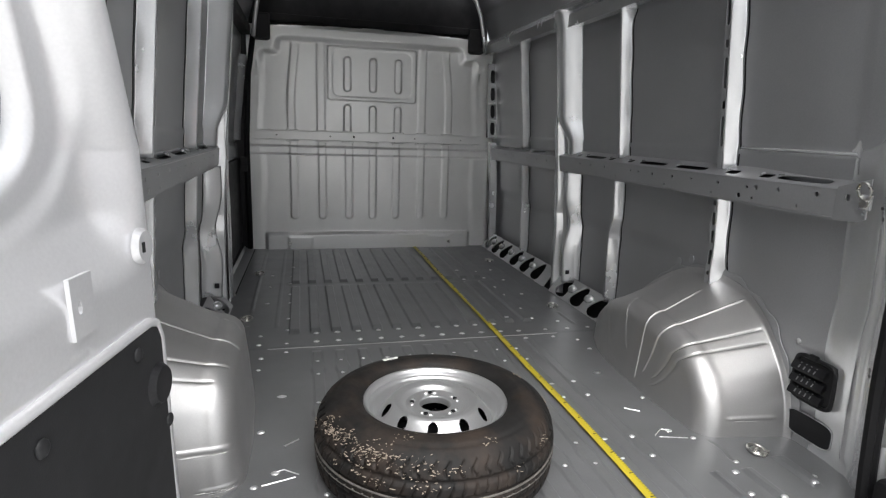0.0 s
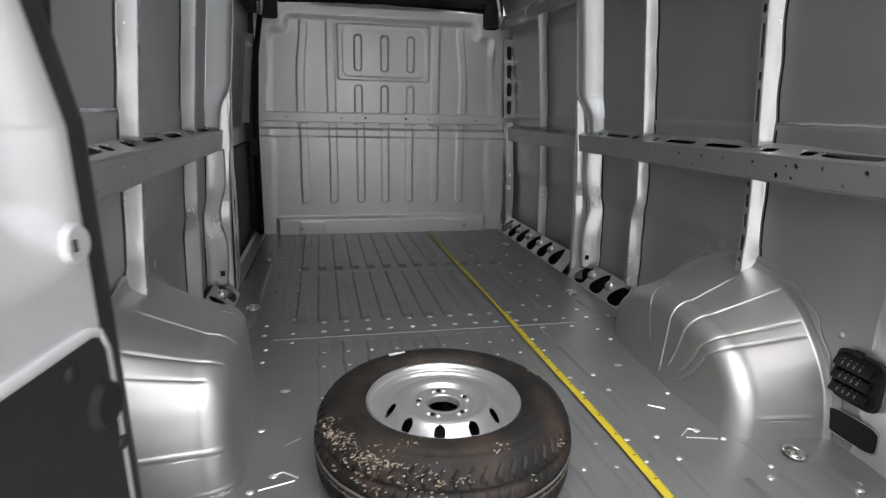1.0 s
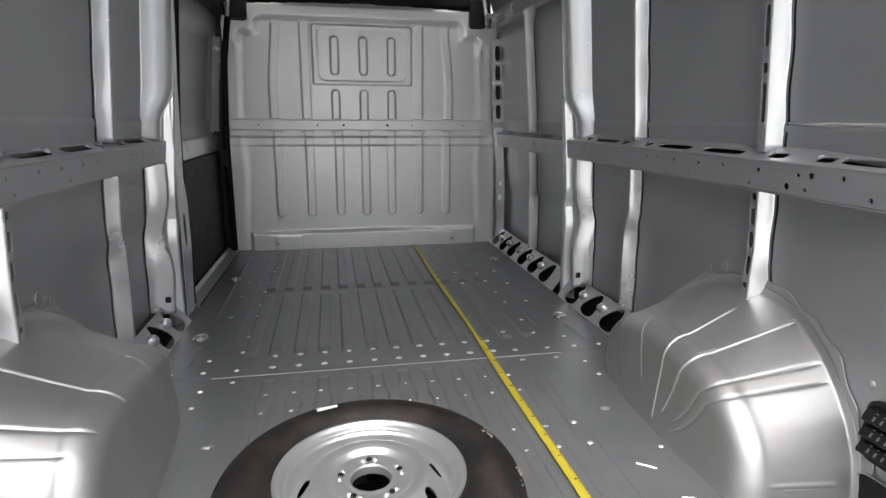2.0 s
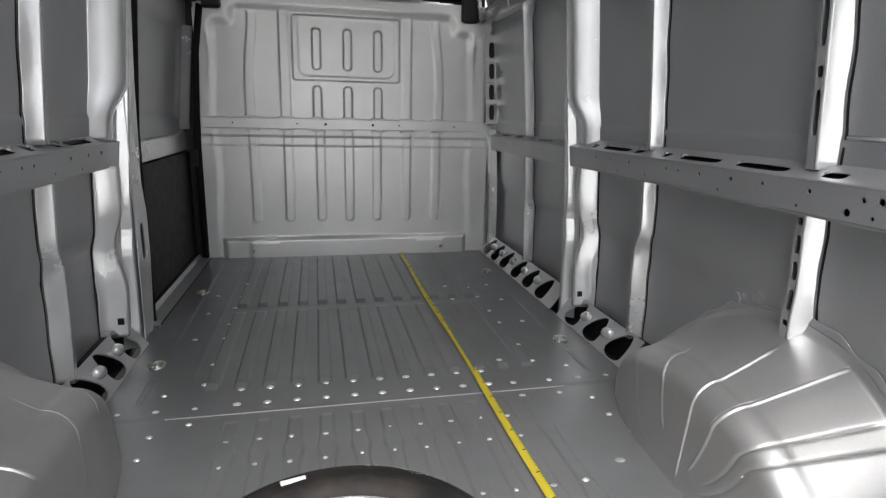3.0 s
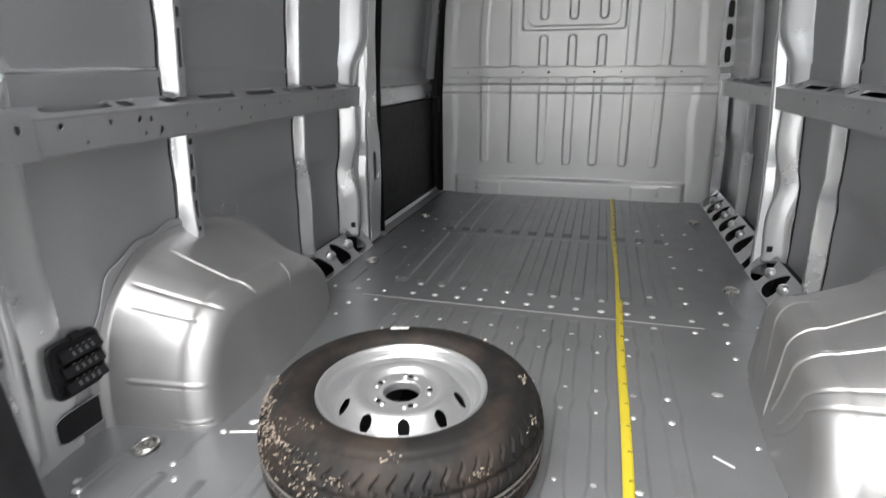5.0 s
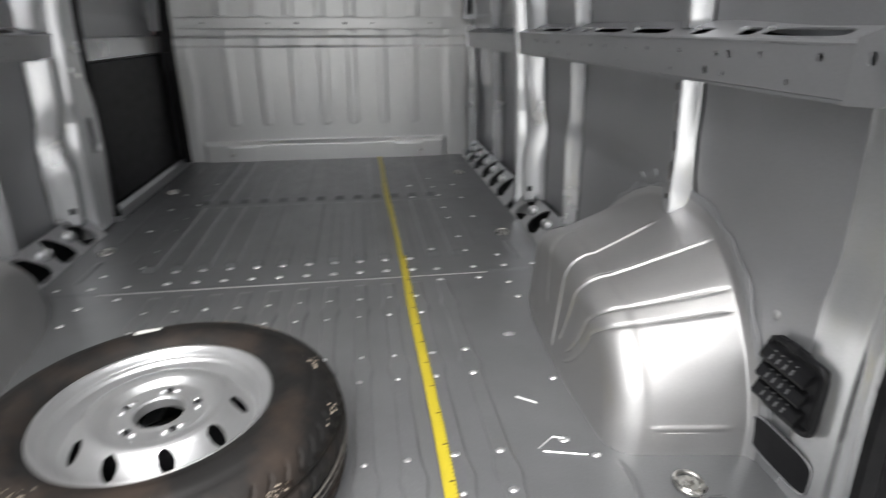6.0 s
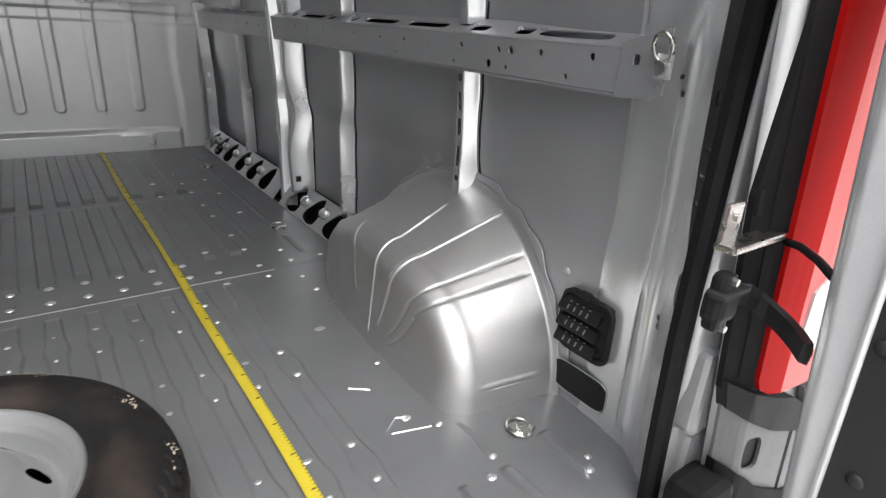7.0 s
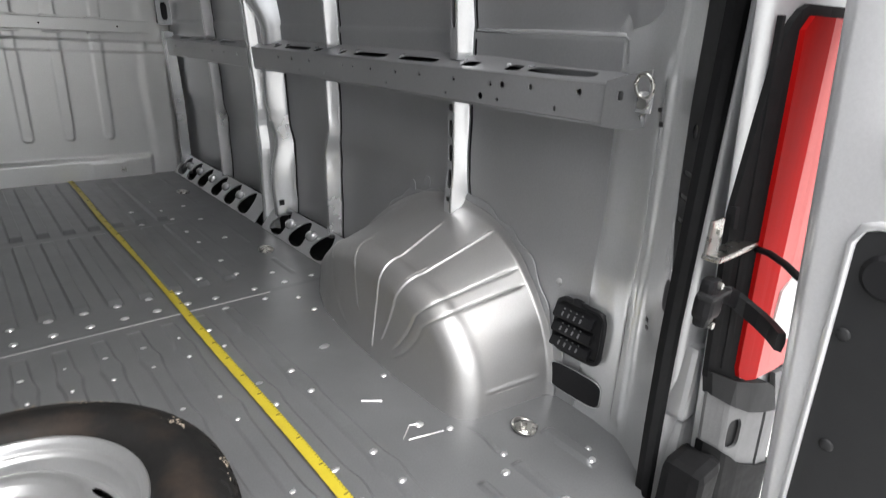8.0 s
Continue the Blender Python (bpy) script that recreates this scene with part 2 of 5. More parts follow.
floor = sheet("floor", xs, ys, floor_place, FLOOR)
tagged(floor, "steel cargo floor with pressed ribs, its silver paint darkened for shade", "floor", kind="structure")
part("underside", a_box(-0.84, 0.86, -0.06, BULK, -0.05, -0.012), FLOOR, floor)
part("rear_lip", a_box(-0.78, 0.78, SILL - 0.025, SILL - 0.002, -0.07, 0.004, bevel=0.006), SILVER, floor, "folded rear sill of the floor")
part("floor_seam", a_box(-0.645, 0.607, 1.1395, 1.1412, 0.0005, 0.0032), SEAM, floor, "pale sealed joint across the floor")
part("floor_seam", a_box(-0.30, 0.36, 2.085, 2.0862, -0.004, 0.0002), SEAM, floor)


def spot(bm, x, y, r=0.010, h=0.0036, sx=1.0, sy=1.0):
    rings = []
    for q, up in ((1.0, 0.0), (0.86, 0.45), (0.62, 0.78), (0.32, 0.95)):
        rings.append([bm.verts.new((x + sx * r * q * math.cos(a), y + sy * r * q * math.sin(a), h * up)) for a in np.linspace(0, 2 * math.pi, 10, endpoint=False)])
    for A, B in zip(rings, rings[1:]):
        for k in range(10):
            bm.faces.new((A[k], A[(k + 1) % 10], B[(k + 1) % 10], B[k])).smooth = True
    bm.faces.new(rings[-1]).smooth = True


bm = bmesh.new()
spot(bm, 0, 0)
SPOT = bpy.data.meshes.new("weld_spot")
bm.to_mesh(SPOT)
bm.free()
SPOT.materials.append(WELD)


def weld(x, y, scale=1.0, sx=1.25, tall=1.0):
    o = new("weld_spot", SPOT)
    o.parent = floor
    o.location = (x, y, float(floor_height(np.array(x), np.array(y))) - 0.0005)
    o.scale = (scale * sx, scale, tall)


rng = random.Random(11)
for k in range(-5, 5):
    weld(0.09 * k - 0.002, 1.297, rng.uniform(0.95, 1.15), tall=1.4)
    weld(0.09 * k - 0.003, 1.198, rng.uniform(0.95, 1.2), tall=1.4)
    for y in (0.982, 0.865, 0.648, 0.542, 0.267, 0.164):
        weld(0.09 * k - 0.008 + rng.uniform(-0.004, 0.004), y + rng.uniform(-0.004, 0.004), rng.uniform(0.45, 0.75), rng.uniform(1.0, 1.6), rng.choice((0.5, 0.8, 1.2)))
for y in (1.351, 1.192, 1.103, 0.650, 0.542, 0.268, 0.165, 2.095, 2.268):
    weld(0.443, y, 1.0 if y > 1 else 0.8, tall=1.3)
for s in (-1, 1):
    for x, y in ((0.572, 1.349), (0.573, 1.191), (0.573, 1.103), (0.572, 1.503), (0.571, 1.747), (0.572, 1.902), (0.575, 2.112), (0.567, 2.268), (0.682, 1.290), (0.682, 1.190), (0.787, 1.191),
                 (0.665, 1.052), (0.667, 0.945), (0.69, 0.845), (0.63, 0.235), (0.63, 0.06), (0.68, 1.75), (0.68, 2.05), (0.68, 2.3), (0.56, 2.45),
                 (0.667, 0.101), (0.660, -0.071), (0.567, -0.066), (0.797, -0.032), (0.60, -0.03), (0.83, 0.0), (0.63, 0.50)):
        weld(s * x, y, rng.uniform(0.7, 1.0), tall=1.3)
    weld(s * 0.578, 0.72, 1.15, 1.5)
    weld(s * 0.582, 0.288, 1.0, 1.2)
    bm = bmesh.new()
    rod(bm, [(s * 0.522, 0.440, 0.002), (s * 0.562, 0.410, 0.002)], 0.0022, 6)
    part("weld_bead", bm, WELD, floor, "bright weld line on the floor")
    bm = bmesh.new()
    rod(bm, [(s * 0.582, 0.288, 0.002), (s * 0.560, 0.297, 0.002), (s * 0.522, 0.268, 0.002)], 0.0016, 6)
    rod(bm, [(s * 0.530, 0.258, 0.002), (s * 0.612, 0.236, 0.002)], 0.0016, 6)
    part("weld_bead", bm, WELD, floor, "bright weld line on the floor")

# ---- bulkhead ----


def rect_bead(x, z, x0, x1, z0, z1, r, half, edge):
    """A bead that follows a rounded rectangle."""
    cx, cz = (x0 + x1) / 2, (z0 + z1) / 2
    qx, qz = np.abs(x - cx) - (x1 - x0) / 2 + r, np.abs(z - cz) - (z1 - z0) / 2 + r
    d = np.hypot(np.maximum(qx, 0), np.maximum(qz, 0)) + np.minimum(np.maximum(qx, qz), 0) - r
    return d


def bulk_proud(x, z):
    """How far the pressing stands out of the bulkhead's sheet."""
    h = 0 * x
    for c in (-0.553, -0.356, -0.167, 0.004, 0.175, 0.362, 0.55):
        d = rect_bead(x, z, c - 0.030, c + 0.030, 0.215, 0.95, 0.028, 0, 0)
        h = h + 0.0034 * (1 - step(d, -0.012, 0.002)) * (z < 0.80)
    for c in (-0.178, 0.003, 0.184):
        for z0, z1 in ((0.70, 1.037), (1.124, 1.363)):
            d = rect_bead(x, z, c - 0.028, c + 0.028, z0, z1, 0.026, 0, 0)
            h = h + 0.0065 * (1 - step(d, -0.010, 0.002)) * (z > 0.80)
    for s in (-1, 1):
        d = np.abs(x - s * 0.362) - 0.032
        h = h + 0.0036 * (1 - step(d, -0.012, 0.003)) * span(z, 0.80, 1.44)
        mid = 0.565 - 0.03 * np.clip((z - 0.85) / 0.55, 0, 1) + 0.012 * np.sin(np.clip((z - 0.85) / 0.5, 0, 1) * math.pi)
        d = np.abs(x - s * mid) - 0.030
        h = h + 0.0045 * (1 - step(d, -0.012, 0.002)) * span(z, 0.80, 1.43)
    d = rect_bead(x, z, -0.315, 0.315, 1.066, 1.43, 0.02, 0, 0)
    h = h + 0.0055 * (1 - step(d, -0.006, 0.006))
    d = rect_bead(x, z, -0.282, 0.282, 1.09, 1.412, 0.05, 0, 0)
    h = h - 0.0035 * (1 - step(d, -0.006, 0.006))
    # the raised border: a coved beam along the top, stepped round corners, faint flanges down the sides
    wave = 0.010 * np.sin(z * 9.0)
    tall = rect_bead(x, z, -0.768 - wave, 0.768 + wave, -0.5, 1.372, 0.035, 0, 0)
    low = rect_bead(x, z, -0.655, 0.655, -0.5, 1.462, 0.045, 0, 0)
    inside = -0.016 * np.log(np.exp(-np.clip(tall, -0.3, 0.3) / 0.016) + np.exp(-np.clip(low, -0.3, 0.3) / 0.016))
    top = step(z, 1.24, 1.36)
    h = h + (0.0035 + 0.0155 * top) * step(inside, -0.034, 0.022)
    h = h - 0.012 * step(z, 1.525, 1.56)
    # the lower half stands further forward below the rail
    h = h + 0.010 * (1 - step(z, 0.725, 0.748)) + 0.008 * (1 - step(z, 0.672, 0.692)) + 0.030 * (1 - step(z, 0.10, 0.13)) * step(0.765 - np.abs(x), 0, 0.03)
    h = h + 0.005 * (1 - step(z, 0.085, 0.10)) * (1 - step(np.abs(np.abs(x) - 0.515), 0.070, 0.095))
    return h


def bulk_edge(x, z):
    return (z > 1.532 + 0.022 * (1 - (x / 0.7) ** 2)) | ((np.abs(x) > 0.705) & (z > 1.43))


def bulk_hole(x, z):
    out = bulk_edge(x, z)
    for hx, hz, r in ((0.007, 0.054, 0.008),):
        out = out | (np.hypot(x - hx, z - hz) < r)
    for s in (-1, 1):
        for hz, tall in ((0.72, 0.018), (1.07, 0.042), (1.255, 0.046)):
            out = out | ((np.abs(x - s * 0.790) < 0.007) & (np.abs(z - hz) < tall))
    return out


bulkhead = sheet("wall_front", np.arange(-0.846, 0.8861, 0.0045), np.arange(-0.01, 1.562, 0.0045),
                 lambda x, z: (x, BULK - bulk_proud(x, z), z), PANEL, skip=bulk_hole)
tagged(bulkhead, "pale grey pressed steel bulkhead with vertical ribs", "bulkhead", kind="structure")
part("backing", a_box(-0.90, 1.02, BULK + 0.035, BULK + 0.06, -0.15, 1.54), PANEL, bulkhead)
rail_holes = [oval(hx, 0.812, 0.008, 0.008) for hx in (-0.134, 0.149)] + [oval(hx, 0.812, 0.005, 0.005) for hx in (-0.665, -0.30, 0.31, 0.66)]
part("cross_rail", plate([(-0.815, 0.785), (0.805, 0.785), (0.815, 0.795), (0.815, 0.830), (0.805, 0.839), (-0.815, 0.839), (-0.825, 0.830), (-0.825, 0.795)],
                         rail_holes, 0.006, lambda u, v, w: (u, BULK - 0.038 + w, v)), PANEL, bulkhead, "drilled cross rail of the bulkhead")
bm = a_box(-0.825, 0.815, BULK - 0.034, BULK - 0.012, 0.779, 0.783, bevel=0.0015)
box(bm, -0.825, 0.815, BULK - 0.034, BULK - 0.012, 0.841, 0.845, bevel=0.0015)
part("rail_flange", bm, PANEL, bulkhead)
for c in (-0.56, -0.362, -0.178, 0.003, 0.184, 0.362, 0.56):
    part("rail_tab", a_box(c - 0.042, c + 0.042, BULK - 0.030, BULK - 0.004, 0.843, 0.853, bevel=0.004), PANEL, bulkhead)
    part("rail_tab", a_box(c - 0.042, c + 0.042, BULK - 0.034, BULK - 0.004, 0.768, 0.778, bevel=0.004), PANEL, bulkhead)
# black strip stands for the shade inside the cross rail
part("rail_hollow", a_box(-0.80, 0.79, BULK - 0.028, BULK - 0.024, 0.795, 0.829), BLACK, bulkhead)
for hx in (-0.585, 0.585):
    bm = bmesh.new()
    bmesh.ops.create_cone(bm, cap_ends=True, segments=6, radius1=0.012, radius2=0.011, depth=0.012, matrix=pose(hx, BULK - 0.055, 0.045, 90))
    bmesh.ops.create_cone(bm, cap_ends=True, segments=14, radius1=0.020, radius2=0.020, depth=0.004, matrix=pose(hx, BULK - 0.049, 0.045, 90))
    part("bolt", bm, STEEL, bulkhead, "zinc hexagon bolt with washer")

# black lining over the bulkhead
lining = part("headliner", a_box(-0.86, 0.86, BULK + 0.06, BULK + 0.10, 1.30, 1.90), HEAD)
tagged(lining, "black fabric cab headliner above the bulkhead", "headliner", kind="structure")
bm = a_box(-0.70, 0.70, BULK - 0.02, BULK + 0.05, 1.560, 1.61, bevel=0.012)
part("lower_edge", bm, HEAD, lining)
for s in (-1, 1):
    part("corner_cap", a_box(min(s * 0.69, s * 0.80), max(s * 0.69, s * 0.80), BULK - 0.07, BULK + 0.03, 1.435, 1.60, bevel=0.015), BLACK, lining, "black plastic corner cap")

# ---- side walls ----


def side(s, y0, y1, name, label):
    """The outer skin of one side, with its pressed step above the rail."""
    zs = np.concatenate([np.arange(-0.12, 1.41, 0.02), np.arange(1.42, 1.89, 0.02)])

    def put(y, z):
        return s * wall_x(y, z), y, z

    zs = np.sort(np.concatenate([zs, np.arange(0.841, 0.87, 0.006)]))
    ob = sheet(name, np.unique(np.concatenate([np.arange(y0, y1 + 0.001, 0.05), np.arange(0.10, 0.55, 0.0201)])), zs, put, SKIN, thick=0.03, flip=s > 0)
    return tagged(ob, label, "wall", kind="structure")


wall_right = side(1, -0.06, 3.16, "wall_right", "silver painted steel van side with ribs and rail")
wall_left = side(-1, -0.06, 2.02, "wall_left", "silver painted steel van side with ribs and rail")


def hat(w, deep, lip, top=0.004):
    """Rib profile: a steep rear wall, a narrow face and a front wall, with lips on the skin."""
    return [(-lip - 0.020, deep), (-lip - 0.020, deep - 0.003), (-0.020, deep - 0.006), (-0.008, deep * 0.68), (0.002, top), (0.003 + top, 0), (w * 0.45, 0), (w * 0.45 + top, top),
            (w * 0.7, deep - 0.004), (w * 0.7 + lip, deep - 0.003), (w * 0.7 + lip, deep)]


def bar(s, pts):
    """Places a closed ring given as (y, x) pairs by height."""
    return lambda z, u, v: (s * pts(z)[int(u)][1], pts(z)[int(u)][0], z)


def rib(s, wall, y, z0, z1, wide=0.036, slots=(), foot=0.0, back=0.006, wave=0.0):
    """A wall rib: a bright rear wall with a lip on the skin, a narrow inner face that may be slotted, and a front wall."""
    zs = list(np.linspace(z0, z1, max(8, int((z1 - z0) / 0.02))))

    def skin(yy, z):
        return float(wall_x(np.array(yy), np.array(z)))

    def kink(z):
        return wave * (1 - float(step(z, 0.40, 0.52)))

    def rear(z):
        f = float(face_x(z)) + foot * min(1.0, max(0.0, (0.30 - z) / 0.2))
        yk = y + kink(z)
        yb = yk - back
        k = skin(yb, z) - 0.003
        lip = 0.007 + 0.003 * math.sin(z * 31 + y)
        return [(yb - lip, k - 0.0015), (yb - lip, k), (yb + 0.004, k + 0.001), (yk + 0.004, f + 0.006), (yk + 0.010, f + 0.0035), (yk + 0.010, f), (yk + 0.004, f), (yk + 0.001, f + 0.003), (yb, k - 0.0035)]

    def front(z):
        f = float(face_x(z)) + foot * min(1.0, max(0.0, (0.30 - z) / 0.2))
        yf = y + kink(z) + wide
        yb = yf + 0.010
        k = skin(yb, z) - 0.003
        return [(yb + 0.012, k - 0.0015), (yb + 0.012, k), (yb, k + 0.001), (yf - 0.004, f + 0.006), (yf - 0.010, f + 0.0035), (yf - 0.010, f), (yf - 0.004, f), (yf - 0.001, f + 0.003), (yb + 0.004, k - 0.0035)]

    ring = [(k, 0) for k in range(9)]
    # rear wall in the lit silver, front and inner face in the shaded copy
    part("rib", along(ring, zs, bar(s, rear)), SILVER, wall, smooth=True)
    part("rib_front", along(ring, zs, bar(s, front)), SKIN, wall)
    holes = [oval(wide / 2, (a + b) / 2, wide * 0.22, (b - a) / 2, 14, 0.5) for a, b in slots]
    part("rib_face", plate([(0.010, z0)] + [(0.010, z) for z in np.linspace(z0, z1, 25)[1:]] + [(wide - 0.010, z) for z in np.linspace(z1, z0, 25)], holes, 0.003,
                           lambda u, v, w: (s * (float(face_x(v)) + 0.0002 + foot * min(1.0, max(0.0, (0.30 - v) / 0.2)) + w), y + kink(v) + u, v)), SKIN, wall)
    if slots:
        # black sheet paints the shade seen through the slots
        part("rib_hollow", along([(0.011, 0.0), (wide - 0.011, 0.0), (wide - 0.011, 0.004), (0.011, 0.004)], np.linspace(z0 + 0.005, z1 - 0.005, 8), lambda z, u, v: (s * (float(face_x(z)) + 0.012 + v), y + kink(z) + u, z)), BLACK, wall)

    def gap(z, u, v):
        yb = y + kink(z) - back - 0.014 - 0.003 * math.sin(z * 31 + y) + u
        return s * (skin(yb, z) - 0.0012 + v), yb, z

    # dark strip paints the shadow line at the rib lip
    part("rib_gap", along([(-0.003, 0.0), (0.003, 0.0), (0.003, 0.006), (-0.003, 0.006)], zs[::2], gap), RUBBER, wall, "dark strip standing for the shadow along the rib")


def ribs_of(s, wall):
    # ribs behind the pillar, above and below the rail
    rib(s, wall, 1.244, 0.785, 1.44, 0.030)
    rib(s, wall, 1.270, 0.08, 0.69, 0.030, foot=0.006, wave=0.040)
    rib(s, wall, 0.582, 0.785, 1.44, 0.036, slots=((0.86, 0.96), (0.985, 1.01), (1.05, 1.15), (1.18, 1.205), (1.25, 1.36)))
    rib(s, wall, 0.592, 0.36, 0.70, 0.036, slots=((0.655, 0.672), (0.585, 0.63), (0.52, 0.565), (0.44, 0.495), (0.40, 0.415)), wave=0.010)
    bm = along(hat(0.010, 0.03, 0.003, 0.002), [0.14, 0.3, 0.45, 0.58], lambda z, u, v: (s * (float(face_x(z)) + 0.025 + v), 1.330 + u, z))
    part("edge_flange", bm, SILVER, wall)
    bm = along(hat(0.012, 0.03, 0.003, 0.002), list(np.linspace(0.87, 1.41, 8)), lambda z, u, v: (s * (float(face_x(z)) + 0.020 + v), 1.296 + u, z))
    part("edge_flange", bm, SILVER, wall)
    # the pillar: a bright front strip and a broad swelling rear half

    def strip_at(z, u, v):
        return s * (float(face_x(z)) - 0.042 + v + 0.020 * min(1, max(0, (z - 0.93) / 0.09)) ** 2), 1.802 + u + 0.014 * math.exp(-((z - 0.45) / 0.06) ** 2) + 0.006 * math.sin(z * 9), z

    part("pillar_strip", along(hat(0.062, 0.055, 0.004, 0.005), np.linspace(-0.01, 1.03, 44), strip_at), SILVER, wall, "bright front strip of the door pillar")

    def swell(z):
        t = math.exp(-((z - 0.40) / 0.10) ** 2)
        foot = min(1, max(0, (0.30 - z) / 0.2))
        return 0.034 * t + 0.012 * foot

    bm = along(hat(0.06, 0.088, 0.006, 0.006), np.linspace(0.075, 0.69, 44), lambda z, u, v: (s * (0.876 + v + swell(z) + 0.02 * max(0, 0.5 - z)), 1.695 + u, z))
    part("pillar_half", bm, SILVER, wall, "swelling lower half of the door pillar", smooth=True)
    # black strip paints the shaded gap behind the pillar half
    bm = along([(-0.028, 0.0), (-0.020, 0.0), (-0.020, 0.008), (-0.028, 0.008)], np.linspace(0.08, 0.68, 20), lambda z, u, v: (s * (float(wall_x(np.array(1.67), np.array(z))) - 0.004 + v), 1.695 + u, z))
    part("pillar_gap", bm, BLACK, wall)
    # added black block that keeps outside light from showing through the pillar
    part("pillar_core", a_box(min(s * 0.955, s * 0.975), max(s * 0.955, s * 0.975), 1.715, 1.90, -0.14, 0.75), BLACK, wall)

    def fork(z):
        t = min(1, max(0, (0.98 - z) / 0.14))
        return t * t * (3 - 2 * t)

    shoulder = [(-0.026, 0.096), (-0.020, 0.088), (-0.004, 0.056), (0.014, 0.020), (0.022, 0.008), (0.032, 0.002), (0.050, 0.0), (0.080, 0.0), (0.089, 0.003), (0.093, 0.012), (0.095, 0.10)]
    bm = along(shoulder, np.linspace(0.772, 1.5, 46),
               lambda z, u, v: (s * (float(face_x(z)) - 0.046 + 0.036 * fork(z) + v * (1 - 0.35 * fork(z))), 1.716 - 0.030 * fork(z) + u * (1 - 0.25 * fork(z)), z))
    part("pillar_half", bm, SILVER, wall, "broad upper half of the door pillar", smooth=True)
    # black block set on the surface for the shade in a square hole
    part("pillar_hole", a_box(min(s * 0.905, s * 0.925), max(s * 0.905, s * 0.925), 1.684, 1.692, 0.126, 0.148), BLACK, wall, "square black patch for the shaded hole in the pillar foot")
    bm = bmesh.new()
    rod(bm, [(s * (float(wall_x(np.array(y), np.array(z))) + 0.001), y, z) for y, z in ((0.555, 0.858), (0.40, 0.857), (0.25, 0.856), (0.118, 0.855), (0.104, 0.845), (0.102, 0.805))], 0.006, 8)
    part("skin_bead", bm, SILVER, wall, smooth=True)
    # cant rail
    part("cant_rail", along([(0, 0), (0.05, 0.0), (0.065, 0.03), (0.065, 0.075), (0.02, 0.085), (0.0, 0.06)], [0.0, 1.80],
                            lambda y, u, v: (s * (float(face_x(1.42)) - 0.02 + u), y, 1.415 + v)), SILVER, wall, "box rail along the top of the wall")
    part("cant_edge", along([(0, 0), (0.03, 0.0), (0.03, 0.02), (0.0, 0.02)], [0.0, 1.80],
                            lambda y, u, v: (s * (float(face_x(1.42)) - 0.035 + u), y, 1.505 + v)), SILVER, wall)


RAIL_FACE_HOLES = [(0.563, 0.741, 0.006), (0.432, 0.740, 0.006), (0.394, 0.741, 0.008), (0.307, 0.743, 0.006), (0.177, 0.745, 0.007), (0.467, 0.709, 0.009),
                   (0.701, 0.742, 0.005), (0.812, 0.740, 0.006), (0.941, 0.739, 0.006), (1.04, 0.740, 0.005), (1.10, 0.740, 0.005), (1.32, 0.741, 0.006), (1.45, 0.741, 0.006),
                   (1.56, 0.741, 0.006), (0.595, 0.704, 0.004), (0.238, 0.705, 0.005), (0.410, 0.706, 0.005), (0.86, 0.706, 0.004), (1.22, 0.707, 0.004), (1.40, 0.704, 0.004)]
RAIL_SLOTS = [(0.25, 0.092), (0.385, 0.024), (0.53, 0.028), (0.742, 0.086), (0.98, 0.088), (1.14, 0.018), (1.30, 0.022), (1.455, 0.095), (1.62, 0.018)]


def rail_of(s, wall):
    """The side rail: drilled face, slotted shelf and underside."""
    y0, y1 = 0.10, 1.80
    x0 = 0.868
    # the rail takes the shaded silver too, as its face looks away from light
    part("rail_face", plate([(y0, 0.690), (y1, 0.690), (y1, 0.764), (y0, 0.764)], [oval(a, b, r, r, 10) for a, b, r in RAIL_FACE_HOLES], 0.004,
                            lambda u, v, w: (s * (x0 + w + 0.10 * (0.764 - v)), u, v)), SKIN, wall, "drilled face of the side rail")
    part("rail_shelf", plate([(y0, 0.0), (y1, 0.0), (y1, 0.105), (y0, 0.105)], [oval(a, 0.030, r, 0.014, 16, 0.5) for a, r in RAIL_SLOTS], 0.003,
                             lambda u, v, w: (s * (x0 + v), u, 0.766 + 0.45 * v - w)), SKIN, wall, "slotted top of the side rail")
    # black sheets inside the rail put shade behind its slots and holes
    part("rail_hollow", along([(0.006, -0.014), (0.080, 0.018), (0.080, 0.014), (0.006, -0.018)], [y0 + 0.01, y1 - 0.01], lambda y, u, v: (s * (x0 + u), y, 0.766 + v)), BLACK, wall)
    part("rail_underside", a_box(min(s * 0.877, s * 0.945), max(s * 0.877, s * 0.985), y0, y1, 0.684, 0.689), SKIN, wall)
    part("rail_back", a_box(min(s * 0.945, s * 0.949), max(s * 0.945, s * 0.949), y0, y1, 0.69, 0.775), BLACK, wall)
    part("rail_end", plate([(0.012, 0.700), (0.04, 0.690), (0.112, 0.684), (0.112, 0.772), (0.07, 0.785), (0.012, 0.800)], [oval(0.075, 0.748, 0.008, 0.009, 10, 0.5), oval(0.02, 0.715, 0.005, 0.005, 8)], 0.004,
                           lambda u, v, w: (s * (0.848 + 0.14 * max(0.0, u) + w), u, v)), SKIN, wall, "end bracket of the side rail")
    bm = bmesh.new()
    rod(bm, [(s * (x0 + 0.002), y0, 0.765), (s * (x0 + 0.002), y1, 0.765)], 0.004, 6)
    part("rail_bend", bm, SKIN, wall)
    for a, r in RAIL_SLOTS:
        bm = bmesh.new()
        rod(bm, [(s * (x0 + 0.030), a + r * 0.9, 0.782), (s * (x0 + 0.036), a + r + 0.004, 0.784), (s * (x0 + 0.042), a + r * 0.9, 0.786)], 0.003, 6)
        part("slot_rim", bm, SILVER, wall)


